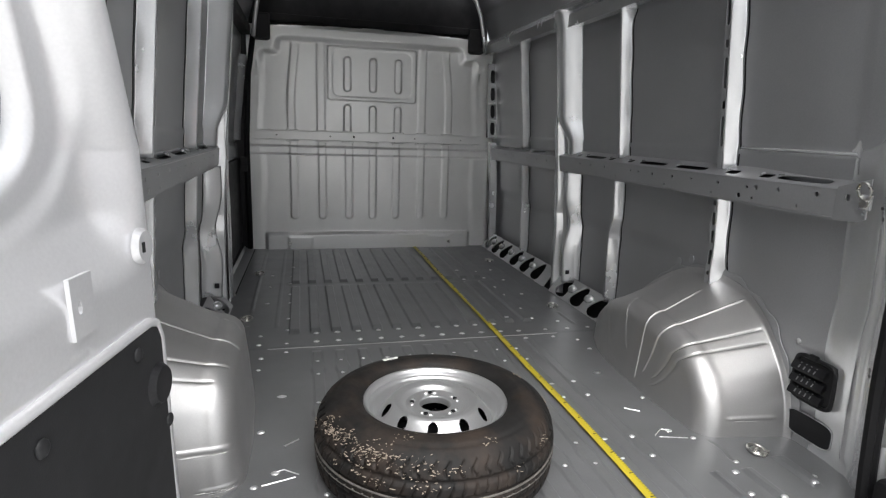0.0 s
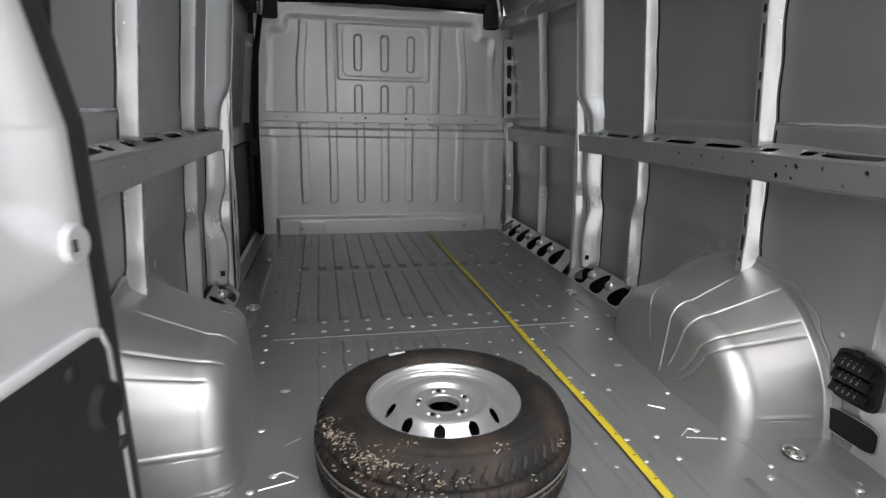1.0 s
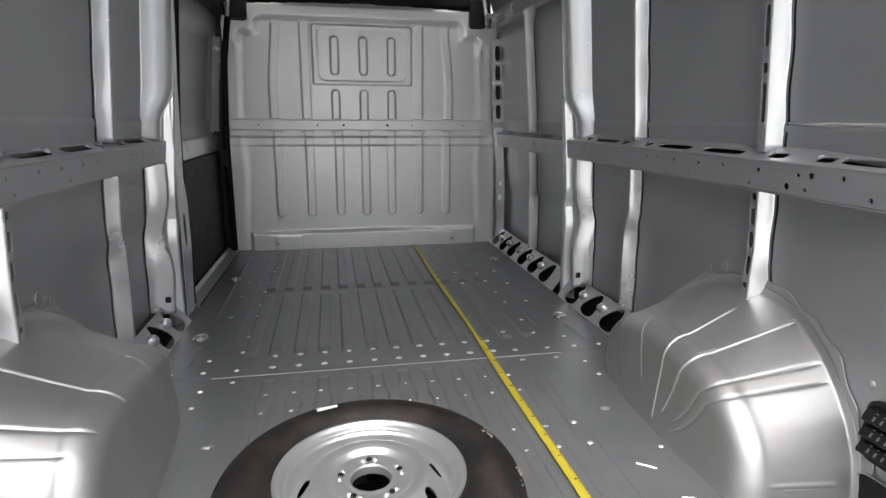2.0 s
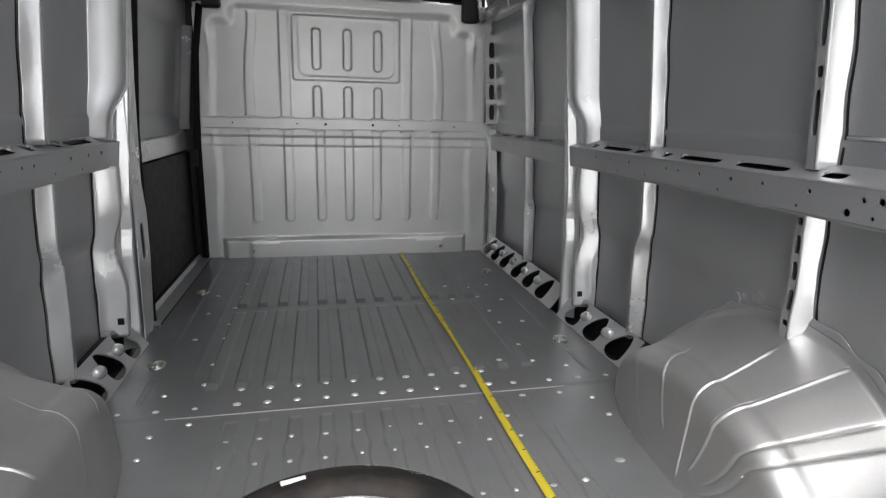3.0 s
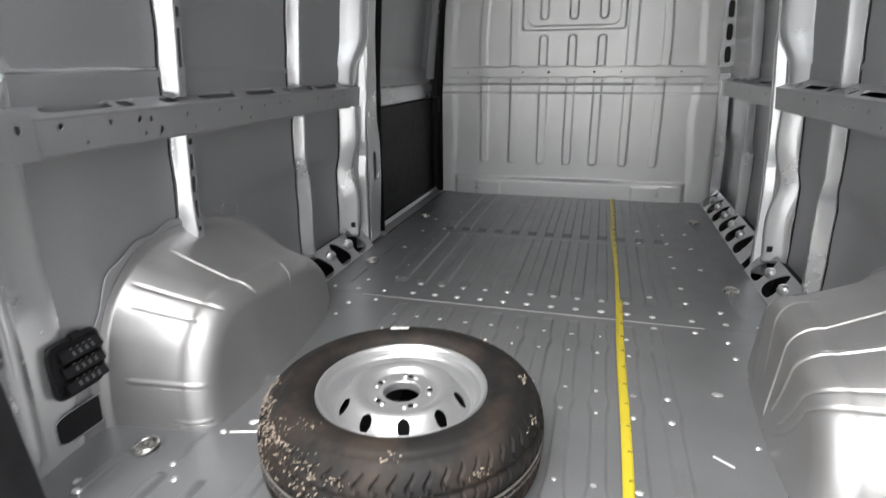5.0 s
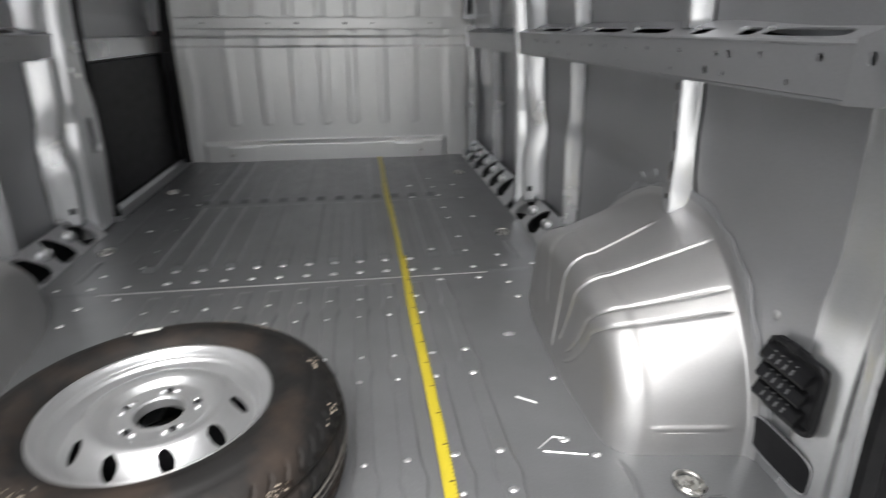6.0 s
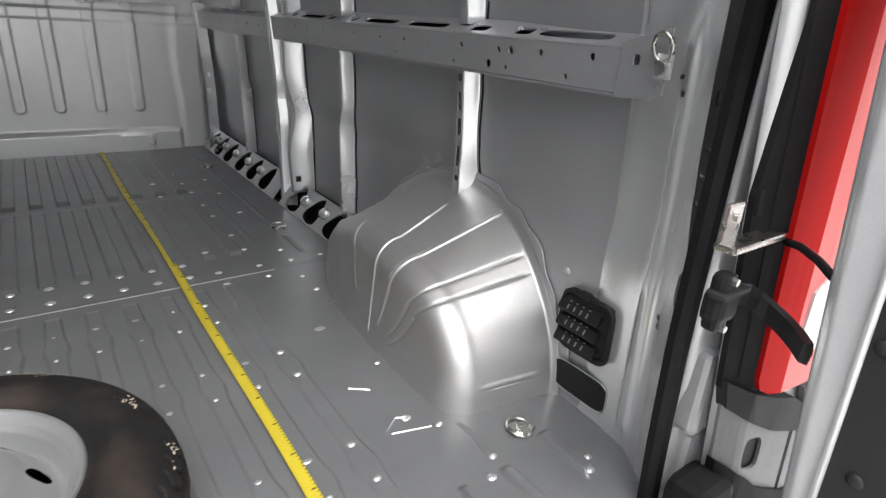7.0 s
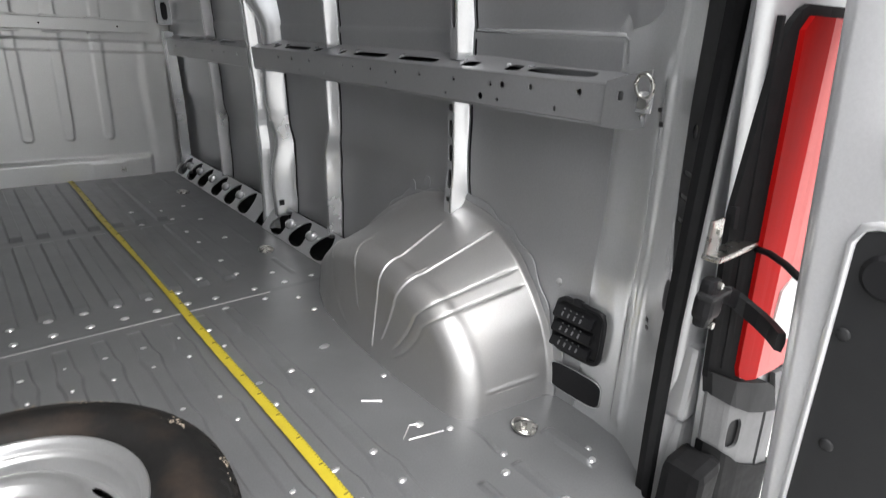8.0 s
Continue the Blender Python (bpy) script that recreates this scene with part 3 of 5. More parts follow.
def pocket_band(s, wall, y0, y1, tips):
    """The sloping sill beside the floor, with leaf-shaped openings."""
    holes = []
    for t in tips:
        leaf = [(t - 0.020, 0.07), (t + 0.010, 0.03), (t + 0.045, 0.05), (t + 0.072, 0.12), (t + 0.084, 0.24), (t + 0.080, 0.38), (t + 0.062, 0.56), (t + 0.040, 0.74), (t + 0.012, 0.90), (t - 0.012, 0.96),
                (t - 0.026, 0.90), (t - 0.036, 0.72), (t - 0.040, 0.50), (t - 0.040, 0.28), (t - 0.034, 0.13)]
        holes.append(leaf)
    # silver sill in the darker copy, with its shade put into the colour
    part("sill_band", plate([(y0, 0.0), (y1, 0.0), (y1, 1.0), (y0, 1.0)], holes, 0.02, lambda u, v, w: (s * (0.862 + 0.082 * v + w * 0.2), u, 0.004 + 0.102 * v - w * 0.2)), SKIN, wall,
         "sloping sill with leaf-shaped openings")
    # added black boxes: shade behind the openings, and no light from outside
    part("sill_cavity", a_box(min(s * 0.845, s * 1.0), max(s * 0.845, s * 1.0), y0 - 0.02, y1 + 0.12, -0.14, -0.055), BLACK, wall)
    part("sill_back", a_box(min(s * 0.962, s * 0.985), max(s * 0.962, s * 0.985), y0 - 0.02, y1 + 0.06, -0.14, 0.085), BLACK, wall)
    # dimples keep the lit silver for the highlights between openings
    for a, b in zip(tips, tips[1:]):
        if abs(a - b) < 0.25:
            m = (a + b) / 2 + 0.02
            bm = bmesh.new()
            bmesh.ops.create_uvsphere(bm, u_segments=10, v_segments=6, radius=1)
            for v in bm.verts:
                v.co = Vector((s * (0.906 + v.co.x * 0.022), m + v.co.y * 0.034 - v.co.z * 0.01, 0.066 + v.co.z * 0.026))
            part("sill_dimple", bm, SILVER, wall, smooth=True)


ribs_of(1, wall_right)
ribs_of(-1, wall_left)
rail_of(1, wall_right)
rail_of(-1, wall_left)
pocket_band(1, wall_right, 1.22, 1.80, [1.664, 1.486, 1.300])
pocket_band(-1, wall_left, 1.22, 1.80, [1.664, 1.486, 1.300])
pocket_band(1, wall_right, 1.88, 3.06, [2.95, 2.785, 2.61, 2.40, 2.215, 2.03])

# right wall ahead of the pillar
rib(1, wall_right, 2.415, 0.78, 1.46, 0.026)
rib(1, wall_right, 2.425, 0.08, 0.69, 0.026, foot=0.006, wave=0.012)
part("front_rail", plate([(1.88, 0.682), (3.06, 0.682), (3.06, 0.758), (1.88, 0.758)], [oval(a, 0.73, 0.006, 0.006, 10) for a in (2.0, 2.15, 2.3, 2.55, 2.7, 2.85)], 0.004,
                         lambda u, v, w: (0.882 + w + 0.10 * (0.758 - v), u, v)), SKIN, wall_right, "drilled face of the front side rail")
part("rail_shelf", plate([(1.88, 0.0), (3.06, 0.0), (3.06, 0.09), (1.88, 0.09)], [oval(a, 0.036, r, 0.014, 16, 0.6) for a, r in ((2.185, 0.09), (2.36, 0.03), (2.56, 0.06), (2.78, 0.08))], 0.003,
                         lambda u, v, w: (0.882 + v, u, 0.761 + 0.40 * v - w)), SKIN, wall_right)
part("rail_underside", a_box(0.892, 0.98, 1.88, 3.06, 0.676, 0.681), SKIN, wall_right)
part("cant_rail", along([(0, 0), (0.05, 0.0), (0.065, 0.03), (0.065, 0.085), (0.02, 0.095), (0.0, 0.06)], [1.88, 3.06],
                        lambda y, u, v: (float(face_x(1.44)) - 0.02 + u, y, 1.43 + v)), SILVER, wall_right)
holes = [oval(0.0, z, 0.018, 0.046, 14, 0.6) for z in (0.905, 1.03, 1.155, 1.28)]
part("slotted_post", plate([(-0.040, 0.835), (0.040, 0.835), (0.040, 1.37), (-0.040, 1.37)], holes, 0.004,
                           lambda u, v, w: (0.902 - 0.045 * (v - 0.86) + u, 3.050 + 0.15 * u + w, v)), SILVER, wall_right, "strip with four rounded slots")
part("post_shade", a_box(0.862, 0.945, 3.066, 3.074, 0.84, 1.37), BLACK, wall_right)
for z in (0.967, 1.092, 1.217):
    part("slot_step", a_box(0.902 - 0.045 * (z - 0.86) - 0.038, 0.902 - 0.045 * (z - 0.86) + 0.038, 3.041, 3.048, z - 0.006, z + 0.006, bevel=0.002), SILVER, wall_right)
for y, r in ((3.055, 0.014), (3.02, 0.008)):
    bm = along([(-r, 0.0), (r, 0.0), (r, 0.05), (-r, 0.05)], np.linspace(-0.01, 0.80, 8), lambda z, u, v: (float(face_x(z)) - 0.026 + v, y + u, z))
    part("front_strip", bm, SILVER, wall_right)
slot = [oval(0, 0.42, 0.018, 0.06, 14, 0.7)]
part("striker_plate", plate([(-0.045, 0.12), (0.045, 0.12), (0.045, 0.68), (-0.045, 0.68)], slot, 0.004, lambda u, v, w: (float(face_x(v)) + 0.03 + w, 1.945 + u, v)), SILVER, wall_right)

# ---- ceiling ----
# roof out of view; its grey is chosen to weaken light bounced inside
ceiling = sheet("ceiling", np.linspace(-0.62, 0.62, 25), np.arange(-0.06, 3.17, 0.09), lambda x, y: (x, y, 1.885 + 0.03 * (1 - (x / 0.62) ** 2)), TONE_GREY, thick=0.03)
tagged(ceiling, "steel van roof out of view, greyed to cut bounced light", "ceiling", kind="structure")
roof_bow = bmesh.new()
for y in (0.55, 1.2, 1.85):
    box(roof_bow, -0.60, 0.60, y - 0.03, y + 0.03, 1.85, 1.884, bevel=0.006)
part("roof_bow", roof_bow, SILVER, ceiling)
bow = [(s * x, 3.0, z) for s, x, z in ((1, 0.795, 1.44), (1, 0.778, 1.56), (1, 0.755, 1.68), (1, 0.715, 1.78), (1, 0.64, 1.84), (1, 0.50, 1.87))]
for s in (-1, 1):
    bm = bmesh.new()
    rod(bm, [(s * abs(x), y, z) for x, y, z in bow], 0.014, 8)
    part("front_bow", bm, SILVER, ceiling, smooth=True)

# ---- left front: upper wall over the sliding door, and the door ----
upper_left = sheet("wall_left_upper", np.arange(1.90, 3.17, 0.05), np.arange(1.50, 1.89, 0.02), lambda y, z: (-(face_x(z) + SKIN_OUT), y, z), SKIN, thick=0.03, flip=True)
tagged(upper_left, "silver van side above the sliding door", "wall", kind="structure")
part("door_header", a_box(-0.90, -0.82, 1.88, 3.10, 1.46, 1.53, bevel=0.01), TRIM, upper_left, "dark header over the door opening")

DX = 0.945
sliding = group_at("door_1", (0, 0, 0), "closed sliding side door with black lower lining", "door", kind="structure")


def door_face(z):
    return DX + 0.02 - 0.065 * np.clip((z - 0.8) / 0.62, 0, 1)


def door_in(y, z):
    """The pressed inner side of the sliding door, recessed about its blind window."""
    d = rect_bead(y, z, 2.05, 3.02, 0.80, 1.34, 0.04, 0, 0)
    x = door_face(z) + 0.018 * (1 - step(d, -0.05, 0.0))
    return -x, y, z


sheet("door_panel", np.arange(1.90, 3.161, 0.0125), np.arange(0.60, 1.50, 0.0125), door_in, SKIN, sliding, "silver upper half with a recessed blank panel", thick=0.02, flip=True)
part("ledge", along([(0, 0), (0.028, 0.012), (0.028, 0.10), (0.004, 0.115)], [1.99, 3.14], lambda y, u, v: (-(DX + 0.012 - u), y, 0.642 + v)), SILVER, sliding, "silver ledge across the door")
part("lower_lining", a_box(-DX - 0.01, -DX + 0.025, 1.98, 3.14, -0.07, 0.645, bevel=0.008), BLACK, sliding, "black plastic lower lining")
part("door_rib", along(hat(0.018, 0.03, 0.004, 0.003), np.linspace(0.84, 1.31, 10), lambda z, u, v: (-(door_face(z) + 0.008 + v), 2.51 + u, z)), SILVER, sliding)
part("front_flange", along([(-0.04, 0.012), (-0.028, 0.006), (0.022, -0.040), (0.032, -0.042), (0.05, -0.036), (0.05, 0.03), (-0.04, 0.03)], np.linspace(0.77, 1.33, 10), lambda z, u, v: (-(door_face(z) - 0.02 + v), 3.05 + u, z)), SILVER, sliding, "bright front flange")
part("door_latch", a_box(-0.91, -0.865, 3.045, 3.085, 0.555, 0.655, bevel=0.006), BLACK, sliding, "black door latch")
bm = bmesh.new()
rod(bm, [(-0.890, 1.985, -0.04), (-0.890, 1.985, 0.4), (-0.885, 1.99, 0.8), (-0.855, 1.99, 1.2), (-0.832, 1.99, 1.46)], 0.016, 8)
part("rear_seal", bm, RUBBER, sliding, "black rubber door seal", smooth=True)
bm = bmesh.new()
rod(bm, [(-0.868, 3.075, -0.02), (-0.868, 3.075, 0.7), (-0.84, 3.075, 1.2), (-0.80, 3.07, 1.46)], 0.018, 8)
part("front_seal", bm, RUBBER, sliding, "black rubber door seal", smooth=True)
part("door_sill", along([(-0.846, -0.006), (-0.852, 0.003), (-0.872, 0.006), (-0.905, 0.010), (-0.922, 0.030), (-0.930, 0.030), (-0.930, -0.02), (-0.846, -0.02)], [1.93, 2.4, 3.09],
                        lambda y, u, v: (u + 0.010 * (y - 1.9), y, v)), SKIN, sliding, "grey painted door sill")
bm = bmesh.new()
rod(bm, [(-0.850, 1.95, -0.001), (-0.842, 2.5, -0.001), (-0.834, 3.07, -0.001)], 0.0045, 6)
rod(bm, [(-0.924, 1.98, 0.036), (-0.918, 2.5, 0.034), (-0.912, 3.07, 0.032)], 0.009, 8)
part("sill_seal", bm, RUBBER, sliding, "black rubber sill seal", smooth=True)
part("front_jamb", a_box(-1.0, -0.850, 3.105, 3.19, -0.12, 1.52), BLACK, sliding, "black front jamb")
part("step_well", a_box(-0.96, -0.845, 1.90, 3.12, -0.16, -0.06), BLACK, sliding)
# the pillar's door side with its striker
def jamb_x(z):
    return 0.873 - 0.06 * max(0.0, z - 0.75)


striker = plate([(1.805, 0.02), (1.925, 0.02), (1.955, 0.2), (1.975, 0.33), (1.975, 0.50), (1.945, 0.60), (1.935, 1.0), (1.925, 1.4), (1.86, 1.4), (1.805, 0.95)],
                [oval(1.895, 0.388, 0.024, 0.072, 16, 0.6), oval(1.865, 0.90, 0.012, 0.03, 12, 0.6)], 0.004, lambda u, v, w: (-(jamb_x(v) + w), u, v))
part("striker_plate", striker, SILVER, wall_left, "drilled plate on the door side of the pillar")
# added black sheet: shade behind the striker slots, blocks stray daylight
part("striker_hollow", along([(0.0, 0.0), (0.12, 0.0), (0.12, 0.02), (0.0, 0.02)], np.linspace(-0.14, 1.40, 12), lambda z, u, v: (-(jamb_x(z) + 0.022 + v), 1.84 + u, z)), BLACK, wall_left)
for z in (0.62, 0.72):
    bm = bmesh.new()
    bmesh.ops.create_cone(bm, cap_ends=True, segments=12, radius1=0.010, radius2=0.007, depth=0.010, matrix=pose(-(jamb_x(z) - 0.004), 1.875, z, 0, 90))
    part("striker_screw", bm, STEEL, wall_left, smooth=True)

# ---- rear corner posts ----


def seal_x(z):
    """Where the rear door seal runs, by height."""
    return np.interp(z, [-0.3, 0.0, 0.15, 0.35, 0.9, 1.8], [0.862, 0.835, 0.820, 0.806, 0.799, 0.725])


POST_Y = [-0.132, -0.105, -0.060, -0.030, -0.014, 0.000, 0.014, 0.030, 0.048, 0.070, 0.100, 0.140]
POST_V = [0.0, 0.22, 0.55, 0.74, 0.83, 0.88, 0.905, 0.93, 0.965, 0.985, 0.997, 1.0]


def post_x(y, z):
    """The rear corner post: one smooth panel from the wall's bay to the seal."""
    near, far = seal_x(z) - 0.014, wall_x(np.maximum(y, 0.14), z) - 0.004 + 0.010 * step(y, 0.10, 0.14)
    roll = 0.013 * np.exp(-((y + 0.004) / 0.011) ** 2) * step(z, 0.02, 0.06) * (1 - step(z, 0.79, 0.82))
    return near + (far - near) * np.interp(y, POST_Y, POST_V) - roll


def post(s, wall):
    """Rear corner: drilled post, door seal and outer return."""
    zs = np.linspace(-0.30, 1.80, 35)
    sheet("post_panel", np.concatenate([np.arange(-0.132, -0.03, 0.01), np.arange(-0.03, 0.035, 0.003), np.arange(0.04, 0.141, 0.01)]), np.concatenate([[-0.12, -0.05], np.arange(0.0, 0.85, 0.02), np.arange(0.9, 1.81, 0.1)]),
          lambda y, z: (s * post_x(y, z), y - 0.012 * (0.9 - z) * (y < -0.0), z), SILVER, wall, "drilled silver rear corner post", thick=0.002, flip=s > 0)
    bm = along([(-0.022, 0.010), (-0.012, 0.0), (-0.002, 0.005), (0.006, 0.0), (0.020, 0.006), (0.022, 0.022), (0.0, 0.028), (-0.020, 0.024)], zs,
               lambda z, u, v: (s * (float(seal_x(z)) + u), -0.150 + v, z))
    part("rear_seal", bm, RUBBER, wall, "black rubber rear door seal")

    def on_post(y, z, out):
        return s * (float(post_x(np.array(y), np.array(z))) - out), y - 0.012 * (0.9 - z) * (y < 0), z

    # dark plate in place of a shaded, slotted recess beside the seal
    cover = [(-0.129, 0.44), (-0.108, 0.47), (-0.092, 0.53), (-0.080, 0.62), (-0.074, 0.74), (-0.072, 0.90), (-0.072, 1.2), (-0.072, 1.6), (-0.129, 1.6), (-0.129, 1.3), (-0.129, 1.1), (-0.129, 0.9), (-0.129, 0.75), (-0.129, 0.6), (-0.129, 0.5)]
    slots = [oval(-0.101, z, 0.016, 0.0045, 10, 0.5) for z in (0.56, 0.60, 0.64)] + [oval(-0.100, 0.71, 0.008, 0.012, 12)]
    part("post_cover", plate(cover, slots, 0.004, lambda u, v, w: on_post(u, v, 0.003 + w)), TRIM, wall, "dark plate standing for the shaded slotted recess beside the seal")
    # black plates laid on the post stand for its shaded holes
    part("post_latch_hole", plate(oval(-0.100, 0.415, 0.012, 0.030, 16, 0.8), [], 0.003, lambda u, v, w: on_post(u, v, w)), BLACK, wall)
    for y, z, h in ((-0.108, 0.296, 0.007), (-0.118, 0.097, 0.007), (-0.045, 0.328, 0.004), (-0.048, 0.312, 0.004), (0.014, 0.728, 0.004), (0.005, 0.703, 0.005)):
        part("post_hole", plate(oval(y, z, h * 1.2, h, 8, 0.4), [], 0.003, lambda u, v, w: on_post(u, v, w - 0.001)), BLACK, wall)
    for z0, z1, out in ((0.175, 0.335, 0.0), (0.02, 0.165, 0.006)):
        x0, x1 = sorted((s * (float(seal_x(z1)) + 0.026 + out), s * (float(seal_x(z1)) + 0.085)))
        part("frame_step", a_box(x0, x1, -0.182 + out, -0.13, z0, z1, bevel=0.012), BODY, wall, "stepped lower door frame")
    # outer return of the body behind the seal
    ret = [(0.004, 0.014), (0.009, -0.004), (0.016, -0.010), (0.028, -0.013), (0.034, -0.021), (0.041, -0.023), (0.046, -0.016), (0.19, 0.0), (0.195, 0.20), (0.17, 0.20), (0.06, 0.03), (0.010, 0.03)]
    part("body_return", along(ret, zs, lambda z, u, v: (s * (float(seal_x(z)) + 0.010 + u * (1 + 0.6 * max(0, 0.6 - z))), -0.150 + v, z)), BODY, wall, "silver outer return of the door frame", smooth=True)


post(1, wall_right)
post(-1, wall_left)


def close_in(ob):
    """The left side stands a little closer to the middle and further back than the right."""
    for v in ob.data.vertices:
        near = float(step(v.co.y, 0.05, 0.50))
        v.co.x += 0.022 * near
        v.co.y -= 0.030 * near + 0.028 * max(0.0, v.co.y - 0.6)


for o in [wall_left] + [c for c in wall_left.children if not c.name.startswith(("rail", "slot_rim"))]:
    close_in(o)
# ---- wheel arches ----
CY = 0.60            # the wheel's middle, about which the creases fan out
# each side's outline over the wheel, as (y, z); the left one is fuller at the rear
TUNNEL = {1: ([0.192, 0.197, 0.213, 0.243, 0.287, 0.345, 0.42, 0.50, 0.59, 0.68, 0.77, 0.86, 0.95, 1.04, 1.12, 1.19, 1.25, 1.30],
              [-0.01, 0.065, 0.135, 0.200, 0.258, 0.309, 0.350, 0.378, 0.395, 0.396, 0.380, 0.344, 0.292, 0.226, 0.160, 0.100, 0.045, -0.01]),
          -1: ([0.186, 0.188, 0.196, 0.213, 0.243, 0.287, 0.345, 0.42, 0.51, 0.61, 0.72, 0.83, 0.93, 1.02, 1.10, 1.17, 1.23, 1.28],
               [-0.01, 0.080, 0.165, 0.240, 0.304, 0.350, 0.384, 0.406, 0.415, 0.412, 0.396, 0.356, 0.302, 0.236, 0.168, 0.104, 0.047, -0.01])}
FOOT_Y = [0.18, 0.30, 0.47, 0.67, 0.80, 0.93, 1.06, 1.19, 1.32]
FOOT_X = [0.664, 0.656, 0.652, 0.662, 0.675, 0.700, 0.752, 0.832, 0.930]
# each crease: its angle over the wheel in degrees, how far from the wall it begins, how far down the inner face it ends, its lift
CREASES = {1: [(9.0, 0.20, 0.98, 0.7), (41.5, 0.10, 2.66, -1.0), (48.5, 0.10, 2.56, -1.1), (68.5, 0.06, 2.66, 1.2), (90.0, 0.36, 2.88, 1.0), (121.0, 0.85, 2.52, 0.9), (147.0, 1.25, 2.66, 0.9)],
           -1: [(3.5, 0.85, 1.70, 0.5), (18.0, 0.30, 1.62, 0.8), (41.5, 0.20, 1.22, -0.45), (49.2, 0.15, 1.55, -0.7), (70.0, 0.24, 1.80, 1.15), (112.0, 0.70, 2.40, 0.40), (140.0, 1.25, 2.50, 0.40)]}
FILLET = 0.062


def arch_base(tunnel_y, tunnel_z):
    """The tunnel's outline over the wheel, by angle."""
    n = 900
    ty = np.interp(np.linspace(0, 1, n), np.linspace(0, 1, len(tunnel_y)), tunnel_y)
    tz = np.interp(np.linspace(0, 1, n), np.linspace(0, 1, len(tunnel_z)), tunnel_z)
    for _ in range(260):
        ty[1:-1] = (ty[:-2] + 2 * ty[1:-1] + ty[2:]) / 4
        tz[1:-1] = (tz[:-2] + 2 * tz[1:-1] + tz[2:]) / 4
    angle = np.degrees(np.arctan2(tz, CY - ty))
    return np.where(angle < -90, angle + 360, angle), np.hypot(ty - CY, tz)


ARCH_LINE = {s: arch_base(*TUNNEL[s]) for s in (1, -1)}


def arch_inner(y, z):
    """The inner face, leaning outwards as it rises and closing on the wall ahead."""
    return np.interp(y, FOOT_Y, FOOT_X) + 0.10 * np.maximum(z, 0)


def arch_place(s, u, v):
    """u: angle over the wheel; v: 0 to 1 across the tunnel, 1 to 2 round the edge, 2 to 3 down the inner face."""
    rad = np.radians(u)
    d = np.interp(u, *ARCH_LINE[s])
    cross, turn, down = np.clip(v, 0, 1), np.clip(v - 1, 0, 1) * math.pi / 2, np.clip(v - 2, 0, 1)
    fall = (0.085 * np.sin(rad) ** 2 + 0.030) * d / 0.39
    r = FILLET * np.minimum(1, d / 0.40)
    lift = 0 * u
    for a, v0, v1, up in CREASES[s]:
        lift = lift + 0.0042 * up * np.exp(-((u - a - (a - 90) * 0.55 * down) / (0.75 + 0.75 * down)) ** 2) * step(v, v0, v0 + 0.10) * (1 - step(v, v1 - 0.06, v1))
    flare = 0.016 * (1 - step(cross, 0.0, 0.075))
    k = d - fall * cross - r * (1 - np.cos(turn)) + lift * np.cos(turn) + flare
    k = k * (1 - down) + 0.004 * down
    y, z = CY - k * np.cos(rad), k * np.sin(rad) - 0.003
    x_in = arch_inner(y, z)
    far = wall_x(y, np.maximum(z, 0)) - 0.002 - (0.022 * step(y, 0.05, 0.50) if s < 0 else 0)
    x_in = np.minimum(x_in, far - 0.004)
    edge = np.minimum(x_in + r, far - 0.002)
    x = np.where(v < 1, far + (edge - far) * cross, x_in + (edge - x_in) * (1 - np.sin(turn)))
    return s * (x - lift * np.sin(turn)), y, z


def arch_sheet(s, thing):
    us = np.unique(np.concatenate([np.linspace(-1.5, 181.5, 380)] + [np.linspace(a - 2.6, a + 2.6, 17) for a, *_ in CREASES[s]]))
    vs = np.concatenate([[0, 0.015, 0.03, 0.05, 0.075, 0.10], np.linspace(0.15, 0.95, 17), np.linspace(1.0, 2.0, 15), np.linspace(2.04, 3.0, 26)])
    sheet("arch_shell", us, vs, lambda u, v: arch_place(s, u, v), ARCH, thing, thick=0.003, flip=s > 0)

    def lip(u, v):
        d = np.interp(u, *ARCH_LINE[s])
        wide = 0.016 + 0.008 * np.sin(u * 0.16) + 0.006 * np.sin(u * 0.41 + 1.0) - 0.010 * step(u, 88, 120)
        k = d + 0.012 + (wide + 0.004) * v
        y, z = CY - k * np.cos(np.radians(u)), np.maximum(k * np.sin(np.radians(u)), 0.004)
        return s * (wall_x(y, z) - 0.0055 + 0.003 * v - (0.022 * step(y, 0.05, 0.50) if s < 0 else 0)), y, z

    sheet("arch_flange", np.arange(4.0, 150.0, 1.2), np.linspace(0, 1, 5), lip, SKIN, thing, "welded flange round the arch", thick=0.002, flip=s < 0)
    for u in (112.0, 122.0):
        d = float(np.interp(u, *ARCH_LINE[s])) + 0.035
        y, z = CY - d * math.cos(radians(u)), d * math.sin(radians(u))
        x = float(wall_x(np.array(y), np.array(z))) - (0.022 if s < 0 else 0)
        bm = along([(-0.012, -0.006), (0.012, -0.006), (0.015, 0.010), (0.006, 0.024), (-0.006, 0.024), (-0.015, 0.010)], [0, 1], lambda k, a, b: (s * (x - 0.006 - 0.003 * k), y + a, z + b))
        part("flange_tab", bm, SKIN, thing)
    bm = bmesh.new()
    rod(bm, [tuple(float(q) for q in arch_place(s, np.array(u), np.array(v)))[:2] + (0.003,) for u, v in [(1.2, k / 10) for k in range(2, 11)] + [(1.2, 1 + k / 6) for k in range(1, 7)] + [(2.5, 2 + k / 20) for k in range(1, 7)]], 0.0022, 6)
    part("sealer_bead", bm, SEAM, thing, "pale sealer bead along the foot", smooth=True)


